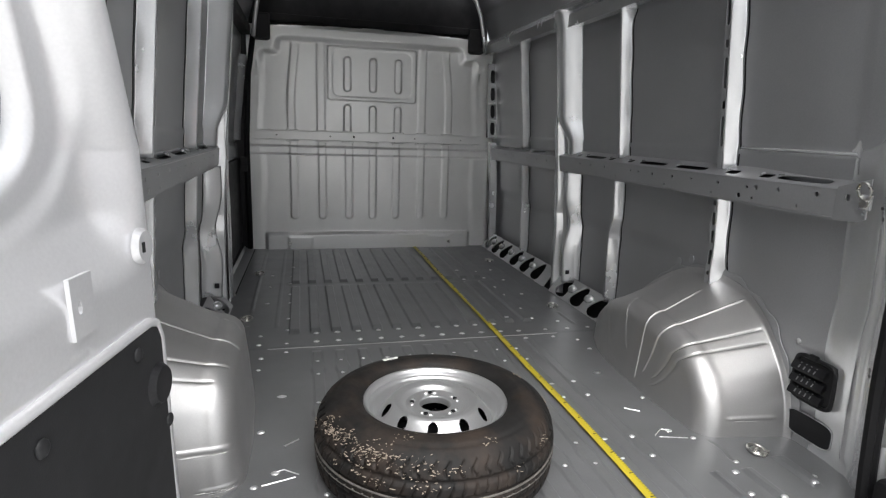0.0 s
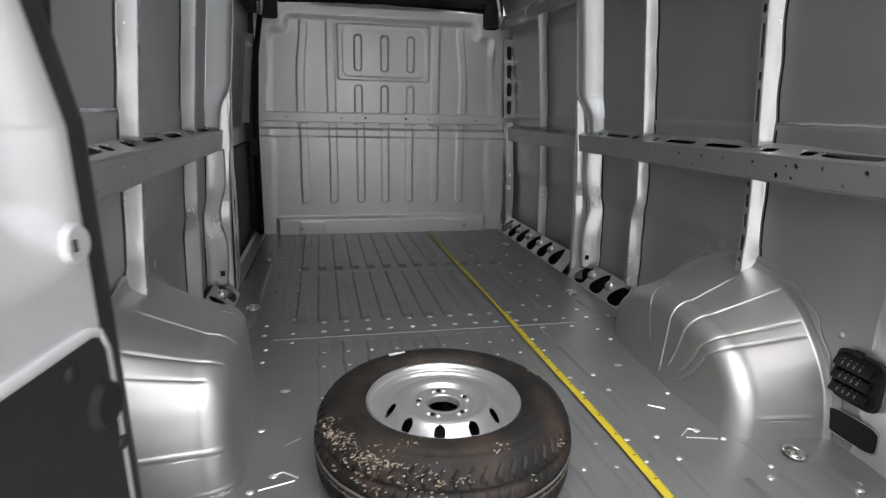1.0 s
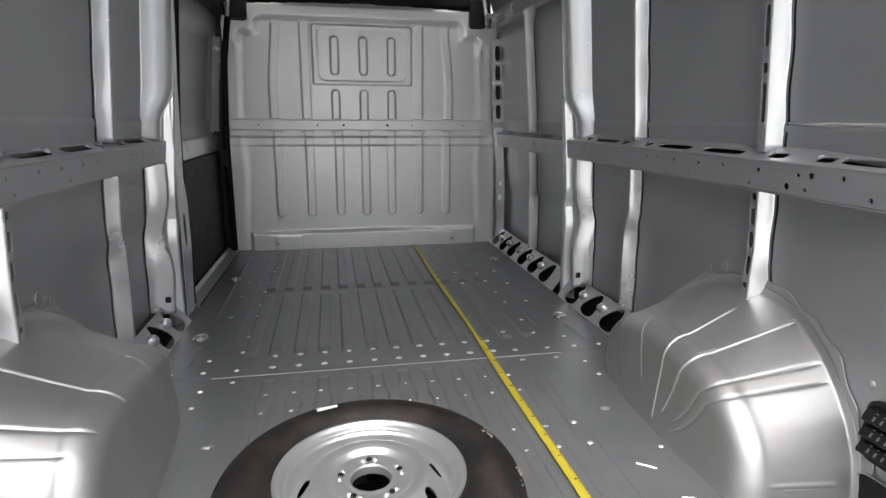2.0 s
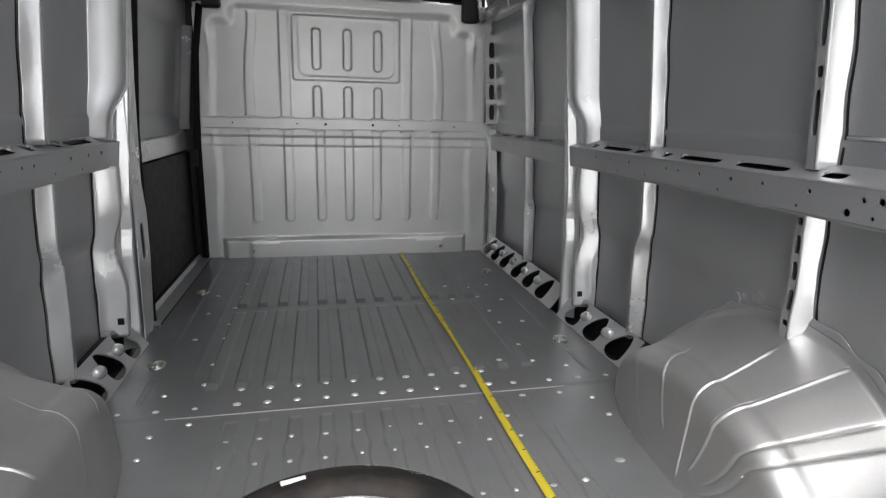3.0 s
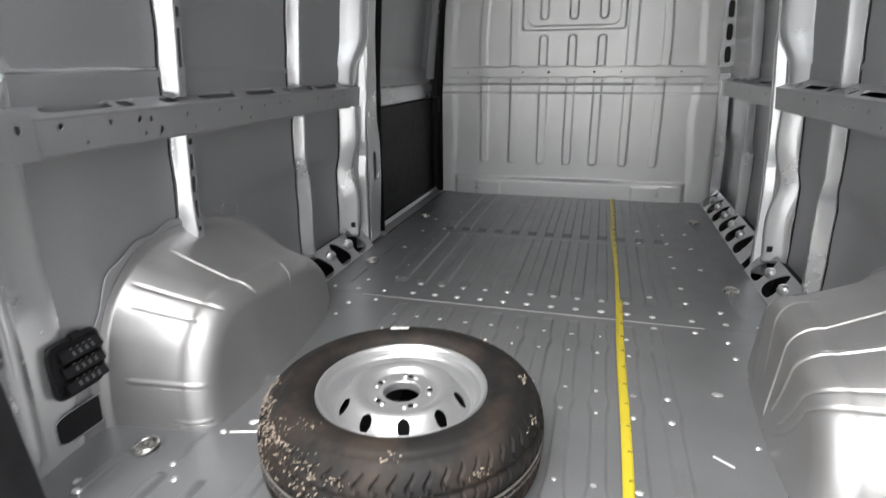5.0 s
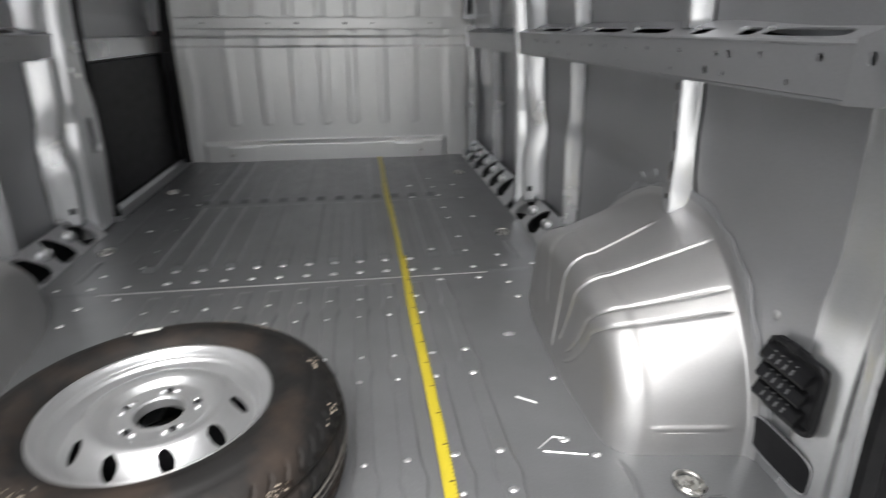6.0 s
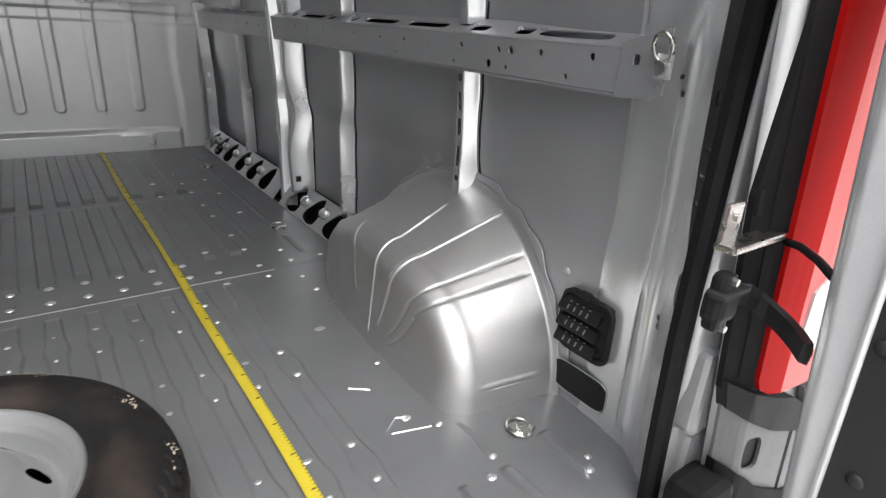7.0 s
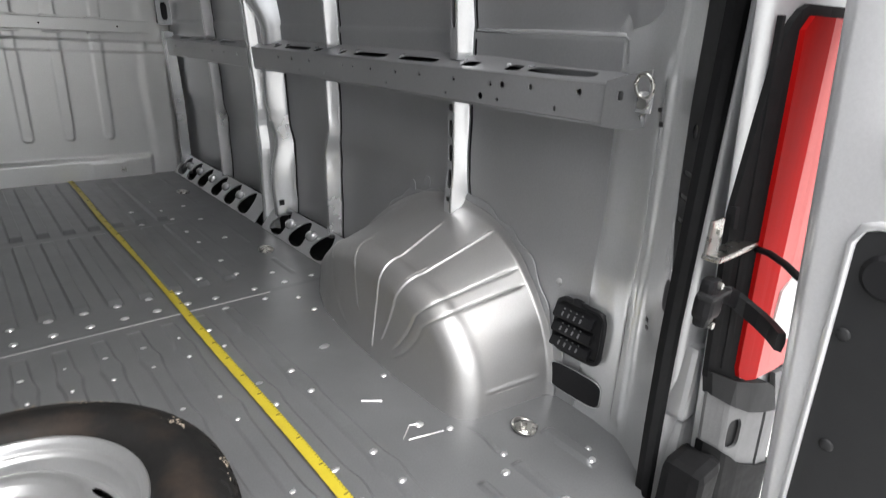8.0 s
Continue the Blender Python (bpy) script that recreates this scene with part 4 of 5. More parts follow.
for s in (1, -1):
    arch = group_at("wheel_arch", (0, 0, 0), "silver pressed steel wheel arch with radial creases", "wheel arch", "wheel arches of the van")
    arch_sheet(s, arch)

# ---- rear doors, standing open ----


def corner_box(u0, u1, z0, z1, r):
    """A rectangle with rounded corners."""
    out = []
    for cu, cz, a0 in ((u1 - r, z1 - r, 0), (u0 + r, z1 - r, 90), (u0 + r, z0 + r, 180), (u1 - r, z0 + r, 270)):
        out += [(cu + r * math.cos(radians(a0 + k * 15)), cz + r * math.sin(radians(a0 + k * 15))) for k in range(7)]
    return out


def rear_door(s, x_in, y_h, tilt, swing, arc, top, margin, window, disc, plate_at, knob, rivets, label):
    """An open rear door: u runs from the hinge edge to the free edge, swing turns it outwards."""
    door = group_at("rear_door", (0, 0, 0), label, "van door", "rear doors of the van")
    deep, wide = 0.12, 0.80
    wu, wz = window

    def inner(u, z):
        d = rect_bead(u, z, wu, 0.70, wz, 1.60, 0.10, 0, 0)
        d2 = rect_bead(u, z, wu - 0.048, 0.74, wz - 0.036, 1.64, 0.14, 0, 0)
        x = x_in + 0.018 * (1 - step(d, -0.009, 0.009)) + 0.007 * (1 - step(d2, -0.010, 0.010))
        x = x + 0.032 * step(u, 0.022, wu - 0.034) * (1 - step(u, 0.74, 0.79)) * step(z, wz - 0.11, wz - 0.03) + 0.010 * (1 - step(u, 0, 0.014))
        return s * x, y_h - u, z

    def slab(name, x0, x1, u0, u1, z0, z1, mat, bevel=0.0):
        return part(name, a_box(min(s * x0, s * x1), max(s * x0, s * x1), y_h - u1, y_h - u0, z0, z1, bevel=bevel), mat, door)

    panel = sheet("inner_panel", np.concatenate([np.arange(0, 0.30, 0.0035), np.arange(0.30, wide + 0.001, 0.0125)]), np.concatenate([np.arange(-0.10, 0.65, 0.0125), np.arange(0.65, 1.10, 0.0035), np.arange(1.10, 1.72, 0.0125)]), inner, DOOR, door,
          "silver pressed inner panel with a blank window", thick=0.004, flip=s < 0)
    blank = [(u, z) for u, z in corner_box(wu + 0.012, 0.688, wz + 0.012, 1.588, 0.09)]
    part("window_blank", plate(blank, [], 0.003, lambda u, v, w: (s * (x_in + 0.0520 + w), y_h - u, v)), BLANK, door, "plain grey blank behind the window opening")
    def upright(name, x0, x1, u0, u1, z0, z1, mat):
        us = np.linspace(u0, u1, max(2, int((u1 - u0) / 0.1) + 1))
        ring = [(u, x0) for u in us] + [(u, x1) for u in us[::-1]]
        return part(name, along(ring, np.linspace(z0, z1, 24), lambda z, u, v: (s * v, y_h - u, z)), mat, door)

    upright("outer_skin", x_in + deep - 0.012, x_in + deep, 0.0, wide, -0.11, 1.73, SILVER)
    if s < 0:
        # one dark strip stands for the rubber seal and the shaded hinge gap
        edge = [(0.004, x_in + 0.012), (-0.05, x_in + 0.030), (-0.10, x_in + 0.048), (-0.155, x_in + 0.074), (-0.155, x_in + 0.10), (0.004, x_in + deep - 0.012)]
        part("hinge_edge", along(edge, np.linspace(-0.10, 1.72, 24), lambda z, u, v: (s * v, y_h - u, z)), TRIM, door, "dark strip for the hinge seal and the shaded gap beside it")
    else:
        slab("hinge_edge", x_in + 0.010, x_in + deep - 0.012, 0.002, 0.012, -0.10, 1.72, DOOR, 0.003)
    low, high = margin
    trim = [(low, -0.06), (0.76, -0.06), (0.76, top), (high + 0.022, top), (high + 0.008, top - 0.005), (high, top - 0.022)]
    lining = part("lower_trim", plate(trim, [], 0.012, lambda u, v, w: (s * (x_in - 0.006 + w), y_h - u, v)), TRIM, door, "dark grey plastic lower trim")
    bm = bmesh.new()
    rod(bm, [(s * (x_in - 0.002), y_h - low + 0.004, -0.06), (s * (x_in - 0.002), y_h - high + 0.004, top - 0.022), (s * (x_in - 0.002), y_h - high - 0.006, top), (s * (x_in - 0.002), y_h - high - 0.020, top + 0.005), (s * (x_in - 0.001), y_h - 0.76, top + 0.005)], 0.006, 8)
    part("trim_edge", bm, DOOR, lining, smooth=True)
    for name, (u, z, r), mat, tall in (("trim_knob", knob, BLACK, 0.008), ("stamped_disc", disc, DOOR, 0.006)):
        bm = bmesh.new()
        bmesh.ops.create_cone(bm, cap_ends=True, segments=28, radius1=r, radius2=r * 0.78, depth=tall, matrix=pose(s * (x_in - (0.009 if mat == BLACK else 0.001)), y_h - u, z, 0, -90 * s))
        part(name, bm, mat, lining if mat == BLACK else panel, "round black plug in the trim" if mat == BLACK else "")
    u, z, r = disc
    # black slab for the shade in the disc's small hole
    slab("disc_hole", x_in - 0.0055, x_in - 0.003, u + 0.005, u + 0.010, z - 0.006, z + 0.006, BLACK)
    for u, z in rivets:
        bm = bmesh.new()
        bmesh.ops.create_uvsphere(bm, u_segments=12, v_segments=6, radius=0.009)
        for v in bm.verts:
            v.co = Vector((s * (x_in - 0.007) + v.co.x * 0.4, y_h - u + v.co.y, z + v.co.z))
        part("trim_rivet", bm, TRIM, lining, smooth=True)
    u0, u1, z0, z1 = plate_at
    hole = oval((u0 + u1) / 2 + 0.006, (z0 + z1) / 2, 0.0035, 0.007, 10)
    part("mount_plate", plate([(u0, z0), (u1, z0), (u1, z1), (u0, z1)], [hole], 0.004, lambda u, v, w: (s * (x_in - 0.0035 + w), y_h - u, v)), DOOR, panel, "drilled mounting plate")
    slab("hole_shade", x_in + 0.0005, x_in + 0.001, (u0 + u1) / 2, (u0 + u1) / 2 + 0.012, (z0 + z1) / 2 - 0.01, (z0 + z1) / 2 + 0.01, BLACK)
    # the door swings out on its hinge, whose edge leans with the body
    for o in door.children_recursive:
        for v in o.data.vertices:
            v.co.x += s * swing * (y_h - v.co.y)
            near = min(1.0, max(0.0, 1 - (y_h - v.co.y) / 0.22))
            v.co.y += tilt * (v.co.z - 0.61) - arc * near * min(0.5, max(0.0, v.co.z - 0.85))
    return door


rear_door(-1, 0.676, -0.338, -0.08, 0.17, 0.5, 0.643, (0.018, 0.018), (0.116, 0.818), (0.030, 0.740, 0.023), (0.146, 0.182, 0.681, 0.741), (0.038, 0.566, 0.029),
          ((0.081, 0.624), (0.254, 0.615), (0.019, 0.506), (0.051, 0.376)), "open rear door, silver inside with dark grey lower trim")
rear_door(1, 0.725, -0.317, 0.095, 0.0, 0.0, 0.640, (0.020, 0.060), (0.300, 0.835), (0.098, 0.735, 0.030), (0.24, 0.335, 0.665, 0.74), (0.098, 0.585, 0.030),
          ((0.066, 0.50), (0.072, 0.34), (0.31, 0.52), (0.076, 0.16)), "open rear door, silver inside with dark grey lower trim")

# ---- tail lamp and hinge at the right corner ----


CORNER = [(0.85, 0.19, -0.172), (0.90, 0.165, -0.205), (0.96, 0.15, -0.222), (1.03, 0.21, -0.245), (1.10, 0.21, -0.225), (1.11, 0.21, -0.06)]


def corner_at(w, z, out=0.0):
    """The outside of the rear corner: w counts its creases from the door frame outwards."""
    k = [0, 1, 2, 3, 4, 5]
    x0, lean, y = (np.interp(w, k, [q[i] for q in CORNER]) for i in range(3))
    return x0 + lean * (0.66 - z), y - out, z


def on_corner(name, outline, mat, thing, out, thick, label="", holes=()):
    """A moulded piece on the rear corner, its outline given in w and z."""
    def fine(loop):
        pts = []
        for (a, b), (p, q) in zip(loop, loop[1:] + loop[:1]):
            n = max(1, int(abs(a - p) / 0.25), int(abs(b - q) / 0.12))
            pts += [(a + (p - a) * k / n, b + (q - b) * k / n) for k in range(n)]
        return pts
    return part(name, plate(fine(outline), list(holes), thick, lambda u, v, w: tuple(float(q) for q in corner_at(u, v, out - w))), mat, thing, label)


corner_skin = sheet("body_corner", np.array([0, 0.5, 1, 1.5, 2, 2.5, 3, 3.5, 4, 4.5, 5]), np.arange(-0.45, 1.75, 0.05), lambda w, z: corner_at(w, z, -0.016), BODY, wall_right, "silver outer rear corner of the body", thick=0.003)

lamp = group_at("tail_lamp", (0, 0, 0), "tall red tail lamp with clear lower segment", "tail lamp")
on_corner("housing", [(0.0, 0.235), (3.5, 0.225), (3.5, 0.908), (1.25, 0.908), (1.0, 0.900), (0.82, 0.884), (0.66, 0.858), (0.55, 0.82), (0.36, 0.74), (0.18, 0.66), (0.0, 0.58)], RUBBER, lamp, -0.006, 0.010, "black lamp housing")
on_corner("red_lens", [(1.0, 0.262), (1.12, 0.240), (1.5, 0.228), (2.0, 0.226), (2.0, 0.892), (1.25, 0.892), (1.0, 0.872)], RED, lamp, 0.002, 0.014, "bright red lens")
on_corner("side_lens", [(2.0, 0.226), (2.6, 0.236), (3.3, 0.262), (3.4, 0.30), (3.4, 0.892), (2.0, 0.892)], PINK, lamp, 0.0015, 0.014, "paler red lens")
on_corner("clear_lens", [(2.10, 0.315), (3.42, 0.305), (3.42, 0.475), (2.9, 0.470), (2.45, 0.452), (2.18, 0.425)], CLEAR, lamp, 0.0050, 0.012, "clear white lens")
on_corner("lamp_rib", [(0.46, 0.26), (0.54, 0.26), (0.54, 0.89), (0.46, 0.89)], RUBBER, lamp, -0.003, 0.008)
on_corner("latch_tab", [(-0.22, 0.555), (0.12, 0.555), (0.12, 0.595), (-0.15, 0.595)], BLACK, lamp, 0.000, 0.014)

hinge = group_at("door_check", (0, 0, 0), "black door check arm with zinc bracket", "door hinge")
bm = a_box(0.775, 0.826, -0.203, -0.170, 0.414, 0.463, bevel=0.011)
box(bm, 0.783, 0.815, -0.198, -0.172, 0.398, 0.487, bevel=0.009)
part("check_body", bm, BLACK, hinge, "black plastic check housing")
part("check_cap", a_box(0.772, 0.845, -0.205, -0.176, 0.452, 0.463, bevel=0.005), TRIM, hinge)
bm = along([(-0.006, -0.016), (0.004, -0.018), (0.006, 0.0), (0.004, 0.016), (-0.006, 0.014)], range(7),
           lambda k, u, v: ((0.835, 0.868, 0.888, 0.893, 0.886, 0.868, 0.845)[k] + u * 0.5, (-0.186, -0.188, -0.198, -0.220, -0.246, -0.272, -0.294)[k] - u, (0.448, 0.440, 0.428, 0.416, 0.408, 0.404, 0.402)[k] + v))
part("check_arm", bm, BLACK, hinge, "curved black arm")
part("zinc_bracket", a_box(0.775, 0.930, -0.200, -0.168, 0.520, 0.531, bevel=0.004), STEEL, hinge, "bright zinc bracket")
part("bracket_plate", a_box(0.778, 0.822, -0.176, -0.169, 0.525, 0.585, bevel=0.004), STEEL, hinge)
bm = bmesh.new()
rod(bm, [(0.925, -0.195, 0.516), (0.918, -0.222, 0.517), (0.885, -0.260, 0.516), (0.845, -0.294, 0.514)], 0.006, 8)
part("stay_rod", bm, BLACK, hinge, smooth=True)
for x, y, z in ((0.800, -0.178, 0.565), (0.799, -0.200, 0.478), (0.799, -0.200, 0.405)):
    bm = bmesh.new()
    bmesh.ops.create_cone(bm, cap_ends=True, segments=6, radius1=0.0065, radius2=0.006, depth=0.008, matrix=pose(x, y, z, 90))
    part("bolt", bm, STEEL, hinge)

bumper = group_at("rear_bumper", (0, 0, 0), "black plastic rear bumper corner with silver bracket", "bumper")
on_corner("lamp_cradle", [(0.0, 0.252), (1.0, 0.232), (2.4, 0.208), (2.65, 0.19), (2.9, 0.118), (2.5, 0.125), (0.12, 0.196)], TRIM, bumper, 0.004, 0.02, "dark grey cradle under the lamp")
# bracket pieces painted darker for the shade of door and lamp
on_corner("cradle_side", [(2.66, 0.222), (3.5, 0.222), (3.5, 0.10), (2.95, 0.112)], TONE_GREY, bumper, 0.001, 0.012)
on_corner("bracket", [(0.05, 0.070), (0.6, 0.055), (1.4, 0.025), (2.2, -0.015), (2.6, -0.035), (2.6, 0.132), (1.3, 0.170), (0.05, 0.200)], TONE_GREY, bumper, -0.002, 0.006, "silver bracket with a slot",
          [oval(1.52, 0.085, 0.36, 0.040, 16, 0.6)])
on_corner("slot_shade", [(1.0, 0.03), (2.1, 0.03), (2.1, 0.14), (1.0, 0.14)], BLACK, bumper, -0.0100, 0.004)
on_corner("bracket_flange", [(2.66, -0.06), (3.1, -0.06), (3.2, 0.14), (2.66, 0.13)], TONE_GREY, bumper, 0.000, 0.006)
on_corner("corner_cover", [(-0.2, -0.36), (3.6, -0.36), (3.6, -0.060), (2.62, -0.036), (2.2, -0.014), (1.4, 0.028), (0.6, 0.058), (0.02, 0.074)], RUBBER, bumper, 0.006, 0.016, "black plastic corner cover")
part("corner_edge", a_box(0.880, 0.985, -0.222, -0.135, -0.36, 0.045, bevel=0.022), RUBBER, bumper, "black plastic edge beside the door frame")
part("step_pad", a_box(-1.0, 0.85, -0.36, -0.222, -0.30, -0.075, bevel=0.02), BLACK, bumper)

# the corner's fittings stand a tenth smaller and further in than drawn above
SHRINK, PIVOT = 0.90, Vector((-0.06, -0.545, 0.80))
for o in [corner_skin] + [c for thing in (lamp, hinge, bumper) for c in thing.children_recursive if c.name != "step_pad"]:
    for v in o.data.vertices:
        v.co = PIVOT + (v.co - PIVOT) * SHRINK

# ---- spare wheel ----
WX, WY = -0.167, 0.268
wheel = group_at("spare_wheel", (WX, WY, 0.0), "spare wheel, muddy black tyre on silver steel rim, lying flat", "wheel")
prof = [(a, b * 1.02) for a, b in [(0.178, 0.030), (0.190, 0.012), (0.215, 0.004), (0.245, 0.002), (0.275, 0.006), (0.297, 0.015), (0.308, 0.029), (0.313, 0.050), (0.315, 0.080),
        (0.3155, 0.1025), (0.3145, 0.120), (0.310, 0.143), (0.302, 0.163), (0.290, 0.179), (0.270, 0.193), (0.245, 0.202), (0.215, 0.201), (0.198, 0.192), (0.189, 0.178)]]
pr = np.array(prof)
pt = np.linspace(0, 1, len(prof))
pv = np.linspace(0, 1, 90)
PR, PZ = np.interp(pv, pt, pr[:, 0]), np.interp(pv, pt, pr[:, 1])
for _ in range(4):
    PR[1:-1] = (PR[:-2] + 2 * PR[1:-1] + PR[2:]) / 4
    PZ[1:-1] = (PZ[:-2] + 2 * PZ[1:-1] + PZ[2:]) / 4


def tyre_place(a, v):
    r, z = np.interp(v, pv, PR), np.interp(v, pv, PZ)
    w = (z - 0.1025) / 0.1025
    tread = step(r, 0.285, 0.300)
    cut = 0 * a
    for c in (-0.36, 0.0, 0.36):
        cut = np.maximum(cut, 1 - step(np.abs(w - c), 0.035, 0.06))
    saw = np.abs(((a * 30 / math.pi + 1.2 * np.abs(w) + 0.35 * np.sin(w * 14)) % 1.0) - 0.5)
    cut = np.maximum(cut, (1 - step(saw, 0.06, 0.11)) * step(np.abs(w), 0.42, 0.5))
    saw2 = np.abs(((a * 36 / math.pi - 1.5 * w) % 1.0) - 0.5)
    cut = np.maximum(cut, 0.7 * (1 - step(saw2, 0.05, 0.09)) * (np.abs(w) < 0.40))
    r = r - 0.0095 * cut * tread
    z = z - np.sign(w) * 0.0022 * (1 - tread) * np.exp(-((r - 0.262) / 0.004) ** 2) + np.sign(w) * 0.0015 * np.exp(-((r - 0.225) / 0.006) ** 2)
    return r * np.cos(a), r * np.sin(a), z


tyre = sheet("tyre", np.linspace(0, 2 * math.pi, 900, endpoint=False), pv, tyre_place, TYRE, wheel, "muddy black tyre with deep tread", close_u=True)
rimp = [(0.190, 0.172), (0.191, 0.184), (0.1885, 0.1885), (0.184, 0.187), (0.179, 0.180), (0.176, 0.172), (0.170, 0.169), (0.165, 0.164), (0.162, 0.150), (0.159, 0.138), (0.155, 0.133),
        (0.151, 0.136), (0.146, 0.145), (0.140, 0.154), (0.133, 0.164), (0.126, 0.173), (0.118, 0.180), (0.110, 0.1835), (0.100, 0.183), (0.090, 0.179), (0.083, 0.173), (0.078, 0.169), (0.066, 0.168), (0.052, 0.168), (0.044, 0.170), (0.041, 0.168), (0.040, 0.150)]
rp = np.array(rimp)
rt = np.linspace(0, 1, len(rimp))
rv = np.linspace(0, 1, 130)


def rim_holes(a, v):
    r = np.interp(v, rt, rp[:, 0])
    out = np.zeros(len(a), bool)
    sector = (a / (2 * math.pi) * 10 + 0.43) % 1.0 - 0.5
    out |= ((sector * 2 * math.pi / 10 * r / 0.0130) ** 2 + ((r - 0.1315) / 0.0125) ** 2) < 1
    return out


rim = sheet("rim", np.linspace(0, 2 * math.pi, 480, endpoint=False), rv, lambda a, v: (np.interp(v, rt, rp[:, 0]) * np.cos(a), np.interp(v, rt, rp[:, 0]) * np.sin(a), np.interp(v, rt, rp[:, 1])),
            RIM, wheel, "silver painted steel rim with oval holes", skip=rim_holes, close_u=True)
for k in range(5):
    a = 2 * math.pi * (k + 0.25) / 5
    for turn in (-0.20, 0.20):
        bm = bmesh.new()
        bmesh.ops.create_uvsphere(bm, u_segments=12, v_segments=6, radius=1)
        bmesh.ops.transform(bm, matrix=Matrix.Translation((0.062 * math.cos(a + turn), 0.062 * math.sin(a + turn), 0.1680)) @ Matrix.Rotation(a + turn, 4, "Z") @ Matrix.Diagonal((0.0062, 0.0078, 0.0048, 1)), verts=bm.verts)
        part("bolt_seat", bm, RIM, rim, smooth=True)
    # black disc on the hub stands for a shaded bolt hole
    bm = bmesh.new()
    bmesh.ops.create_cone(bm, cap_ends=True, segments=14, radius1=0.0062, radius2=0.0062, depth=0.003, matrix=Matrix.Translation((0.062 * math.cos(a), 0.062 * math.sin(a), 0.1692)))
    part("bolt_hole", bm, BLACK, rim)
# added black disc stands for the shade under the rim
bm = bmesh.new()
bmesh.ops.create_cone(bm, cap_ends=True, segments=48, radius1=0.165, radius2=0.165, depth=0.01, matrix=pose(0, 0, 0.03))
part("rim_back", bm, BLACK, wheel)
for z in (0.0985, 0.0845):
    bm = bmesh.new()
    rod(bm, [(0.3135 * math.cos(a), 0.3135 * math.sin(a), z) for a in np.linspace(0, 2 * math.pi, 96, endpoint=False)], 0.0026, 6, closed=True)
    part("tread_band", bm, DUST, tyre, "pale dusty band round the tread", smooth=True)
bm = bmesh.new()
box(bm, -0.024, 0.024, -0.008, 0.008, 0.2035, 0.2050, bevel=0.001)
bmesh.ops.transform(bm, matrix=pose(-0.085, 0.228, 0.0005, 0, 0, 14), verts=bm.verts)
part("sticker", bm, LABEL, tyre, "small white paper sticker")
rng = random.Random(4)
bm = bmesh.new()
clumps = [(rng.gauss(3.85, 0.42), rng.gauss(0.70, 0.035)) for k in range(34)] + [(rng.gauss(0.9, 0.3), rng.gauss(0.72, 0.05)) for k in range(9)] + [(rng.uniform(3.0, 6.2), rng.uniform(0.55, 0.85)) for k in range(12)]
for i in range(760):
    a, v = rng.choice(clumps)
    a, v = a + rng.gauss(0, 0.055), min(0.88, max(0.45, v + rng.gauss(0, 0.016)))
    x, y, z = (float(q) for q in tyre_place(np.array(a), np.array(v)))
    r = rng.choice([0.0006, 0.0009, 0.0012, 0.0016, 0.0022])
    made = bmesh.ops.create_icosphere(bm, subdivisions=1, radius=r)["verts"]
    turn, lng = rng.uniform(0, 3.14), rng.uniform(1, 4.0)
    for q in made:
        q.co = Vector((q.co.x * lng, q.co.y, q.co.z * 0.5))
        q.co.rotate(Euler((0, 0, turn)))
        q.co += Vector((x, y, z))
tagged(part("mud_specks", bm, DIRT, tyre, "dried pale mud specks"), kind="stuff")

# ---- tape measure blade on the floor ----
tape = group_at("tape_measure", (0.325, 0, 0), "yellow steel tape measure blade laid along the floor", "tape measure")


def tape_x(y):
    return 0.006 * math.sin(y * 1.7) + 0.003 * math.sin(y * 5.1)


arc = [(-0.0125, 0.0034), (-0.007, 0.0012), (0.0, 0.0006), (0.007, 0.0012), (0.0125, 0.0034), (0.0125, 0.0040), (0.007, 0.0020), (0.0, 0.0014), (-0.007, 0.0020), (-0.0125, 0.0040)]
part("blade", along(arc, np.linspace(-0.185, 3.085, 110), lambda y, u, v: (tape_x(y) + u, y, v + 0.0052)), TAPE, tape, smooth=False)
bm = bmesh.new()
for k in range(-1, 31):
    for j in range(10):
        y = 0.1 * k + 0.01 * j
        lng = 0.012 if j == 0 else 0.005
        box(bm, tape_x(y) + 0.0132 - lng, tape_x(y) + 0.0132, y - 0.0007, y + 0.0007, 0.0093 - 0.0018 * (lng > 0.01), 0.0096)
tagged(part("scale_marks", bm, INK, tape, "fine dark scale marks"), kind="stuff")
part("end_hook", a_box(-0.014, 0.014, 3.078, 3.086, 0.002, 0.018), STEEL, tape, "steel end hook")

# ---- vents and covers behind the arches ----


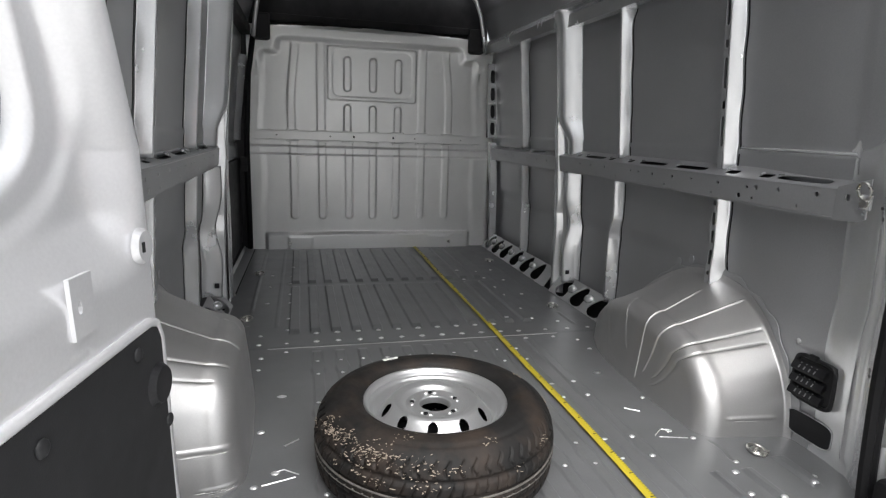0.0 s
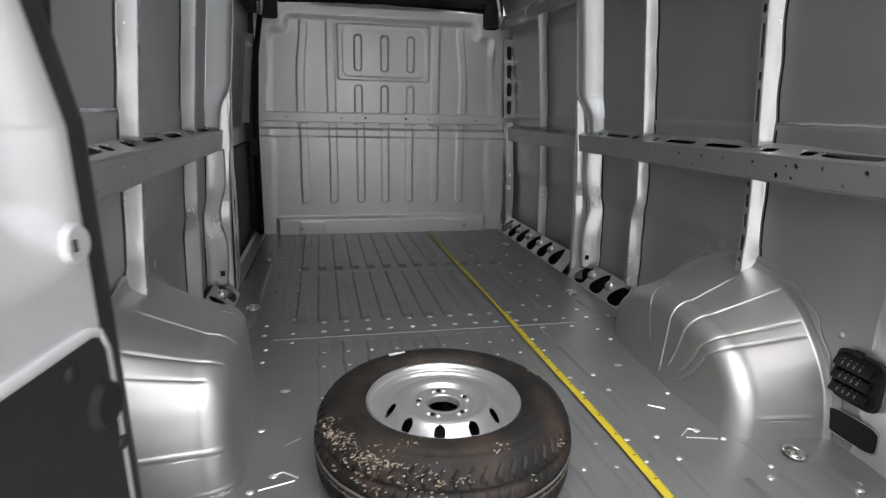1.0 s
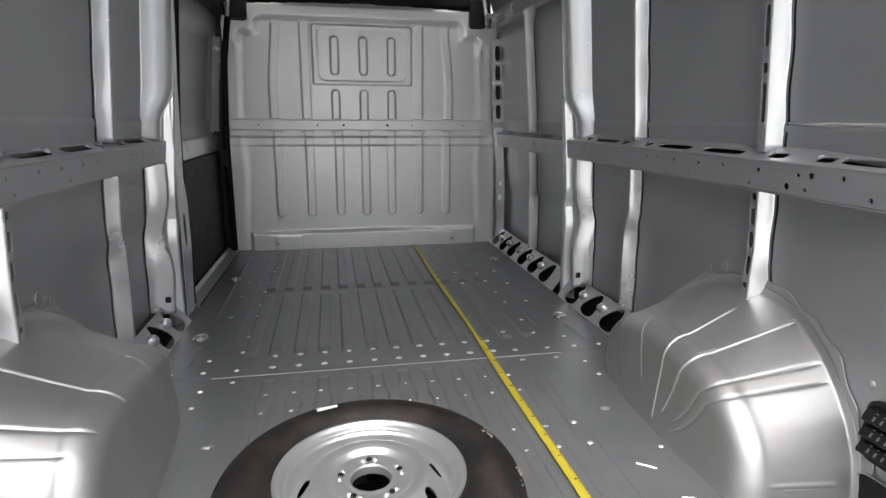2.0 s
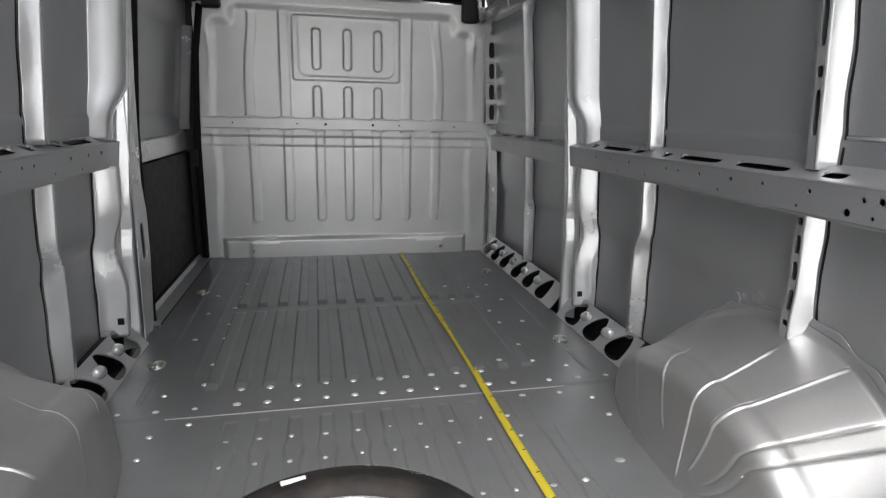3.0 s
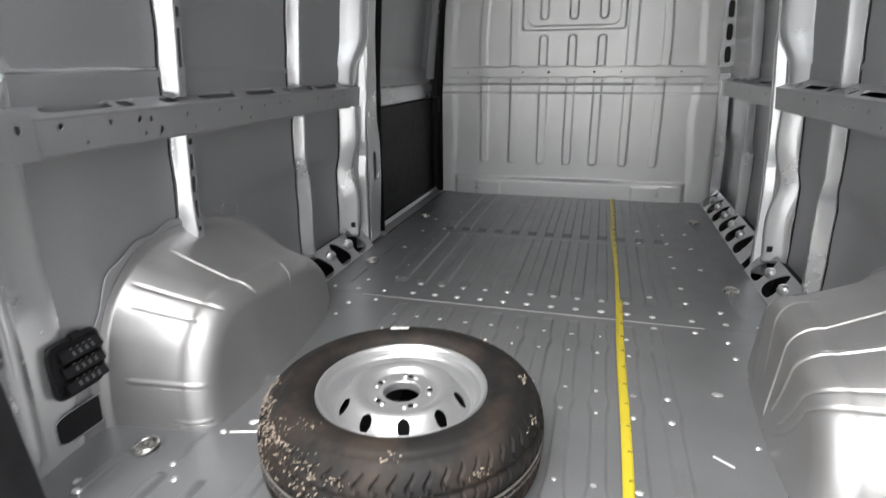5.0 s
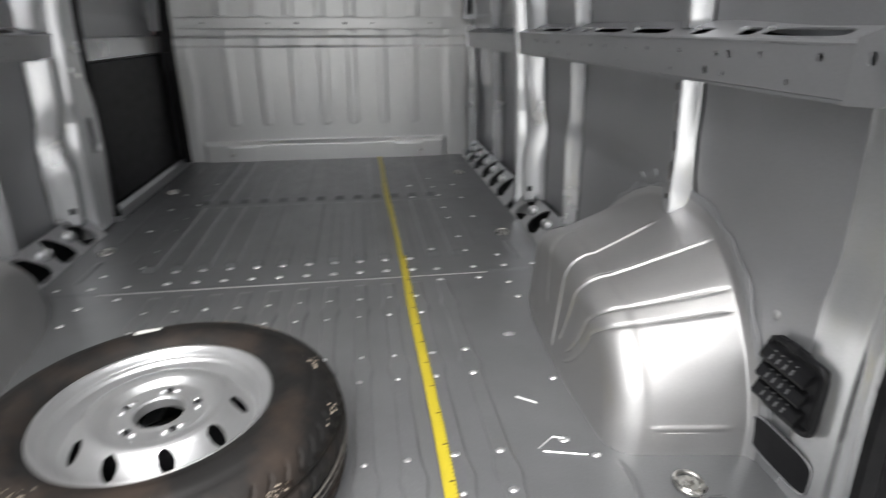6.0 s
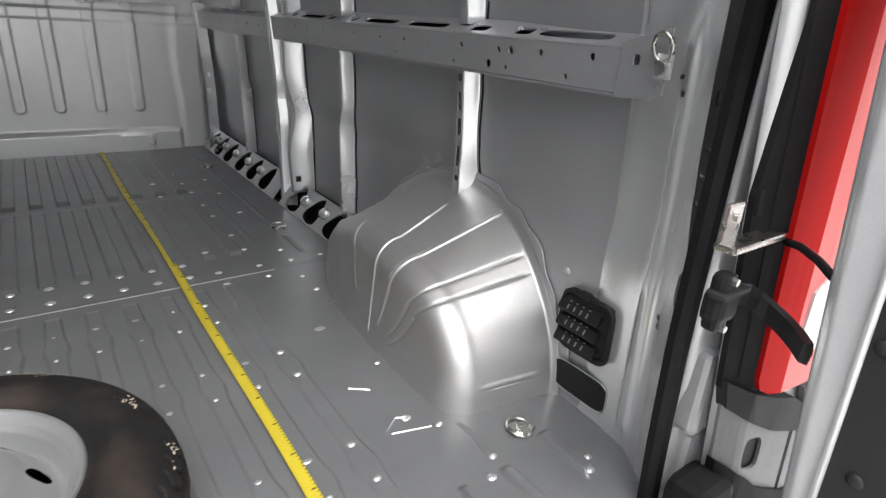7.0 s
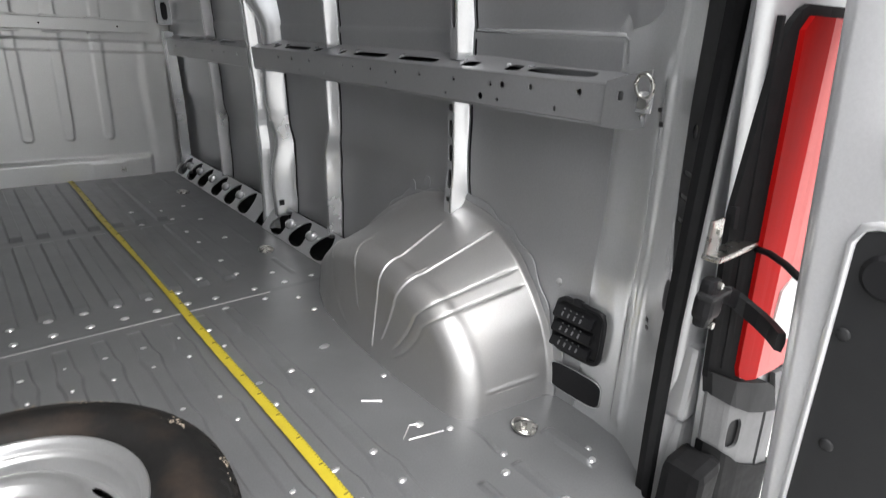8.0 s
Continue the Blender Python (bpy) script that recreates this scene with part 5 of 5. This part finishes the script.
def vent(s):
    v0 = group_at("air_vent", (0, 0, 0), "black plastic air extraction vent with flaps", "air vent", "air vents of the van")
    ax, ay, az = s * 0.916, 0.130, 0.215
    part("frame", a_box(min(ax, ax + s * 0.04), max(ax, ax + s * 0.04), ay - 0.068, ay + 0.058, az - 0.070, az + 0.062, bevel=0.012), BLACK, v0)
    for k in range(3):
        z = az + 0.042 - 0.038 * k
        bm = along([(0.004, 0.004), (-0.010, -0.004), (-0.020, -0.020), (-0.018, -0.026), (0.004, -0.016)], [ay - 0.046, ay + 0.062], lambda y, u, v: (ax + s * u, y + 0.10 * u, z + v))
        flap = part("flap", bm, BLACK, v0)
        # grey bars stand for light showing through the flap gaps
        for j in range(4):
            y = ay - 0.018 + j * 0.017
            bm = along([(-0.005, -0.006), (-0.0165, -0.020), (-0.019, -0.021), (-0.008, -0.005)], [y, y + 0.0045], lambda yy, u, v: (ax + s * u, yy, z + v + 0.0035))
            part("flap_tooth", bm, TONE_GREY, flap)
    bm = bmesh.new()
    rod(bm, [(ax - s * 0.002, ay - 0.005 + u, az - 0.004 + w) for u, w in oval(0, 0, 0.066, 0.066, 28, 0.35)], 0.006, 6, closed=True)
    part("frame_rim", bm, BLACK, v0, smooth=True)
    part("clip", a_box(min(ax - s * 0.012, ax), max(ax - s * 0.012, ax), ay - 0.012, ay + 0.014, az + 0.058, az + 0.074, bevel=0.003), BLACK, v0)
    c = group_at("access_hole", (0, 0, 0), "black oval access opening low in the wall", "opening", "access openings of the van")
    # black plate on the wall stands for the shade inside the opening
    part("opening", plate(oval(0, 0, 0.074, 0.036, 24, 0.45), [], 0.006, lambda u, v, w: (s * (0.922 + w), 0.120 + u, 0.066 + v)), BLACK, c)
    bm = bmesh.new()
    rod(bm, [(s * 0.921, 0.120 + u, 0.066 + w) for u, w in oval(0, 0, 0.075, 0.037, 24, 0.45)], 0.0016, 6, closed=True)
    part("rim", bm, SKIN, c, smooth=True)


vent(1)
vent(-1)
for s, wall in ((1, wall_right), (-1, wall_left)):
    for y, z in ((0.206, 0.303), (0.050, 0.286)):
        bm = bmesh.new()
        bmesh.ops.create_uvsphere(bm, u_segments=12, v_segments=8, radius=1, matrix=Matrix.Translation((s * 0.928, y, z)) @ Matrix.Diagonal((0.006, 0.009, 0.009, 1)))
        part("grommet", bm, SEAM, wall, "pale plug", smooth=True)

# ---- lashing rings ----


def lashing(place, m):
    ring = group_at("lashing_ring", place, "zinc steel lashing ring folded in its floor cup", "lashing ring", "lashing rings on the floor")
    bm = bmesh.new()
    rod(bm, [(0.026 * math.cos(a), 0.026 * math.sin(a), 0.006 + 0.004 * math.sin(a)) for a in np.linspace(0, 2 * math.pi, 24, endpoint=False)], 0.0042, 8, closed=True)
    part("ring", bm, STEEL, ring, smooth=True)
    bm = bmesh.new()
    bmesh.ops.create_cone(bm, cap_ends=True, segments=20, radius1=0.024, radius2=0.018, depth=0.006, matrix=pose(0, 0.0, 0.004))
    part("cup", bm, STEEL, ring)
    part("saddle", a_box(-0.012, 0.012, -0.030, -0.018, 0.002, 0.013, bevel=0.003), STEEL, ring)
    bm = bmesh.new()
    bmesh.ops.create_cone(bm, cap_ends=True, segments=6, radius1=0.008, radius2=0.007, depth=0.008, matrix=pose(0, 0.0, 0.010))
    part("screw", bm, STEEL, ring)
    return ring


first = lashing((0.758, 1.515, 0.002), None)
for x, y in ((-0.758, 1.515), (0.765, 0.132), (-0.768, 0.132), (0.755, 2.55), (-0.755, 2.35)):
    copy_thing(first, pose(x, y, 0.002, 0, 0, 30 if x > 0 else -20))

wall_ring = group_at("wall_ring", (0.845, 0.015, 0.758), "zinc lashing ring bolted to the rear post", "lashing ring")
bm = bmesh.new()
rod(bm, [(-0.008 - 0.006 * math.sin(a), 0.017 * math.cos(a), 0.012 + 0.021 * math.sin(a)) for a in np.linspace(0, 2 * math.pi, 22, endpoint=False)], 0.004, 8, closed=True)
part("ring", bm, STEEL, wall_ring, smooth=True)
bm = bmesh.new()
bmesh.ops.create_cone(bm, cap_ends=True, segments=18, radius1=0.014, radius2=0.010, depth=0.014, matrix=pose(-0.002, 0, -0.018, 0, -90))
part("boss", bm, STEEL, wall_ring)
part("plate", a_box(-0.002, 0.006, -0.014, 0.016, -0.034, 0.004, bevel=0.002), SILVER, wall_ring)
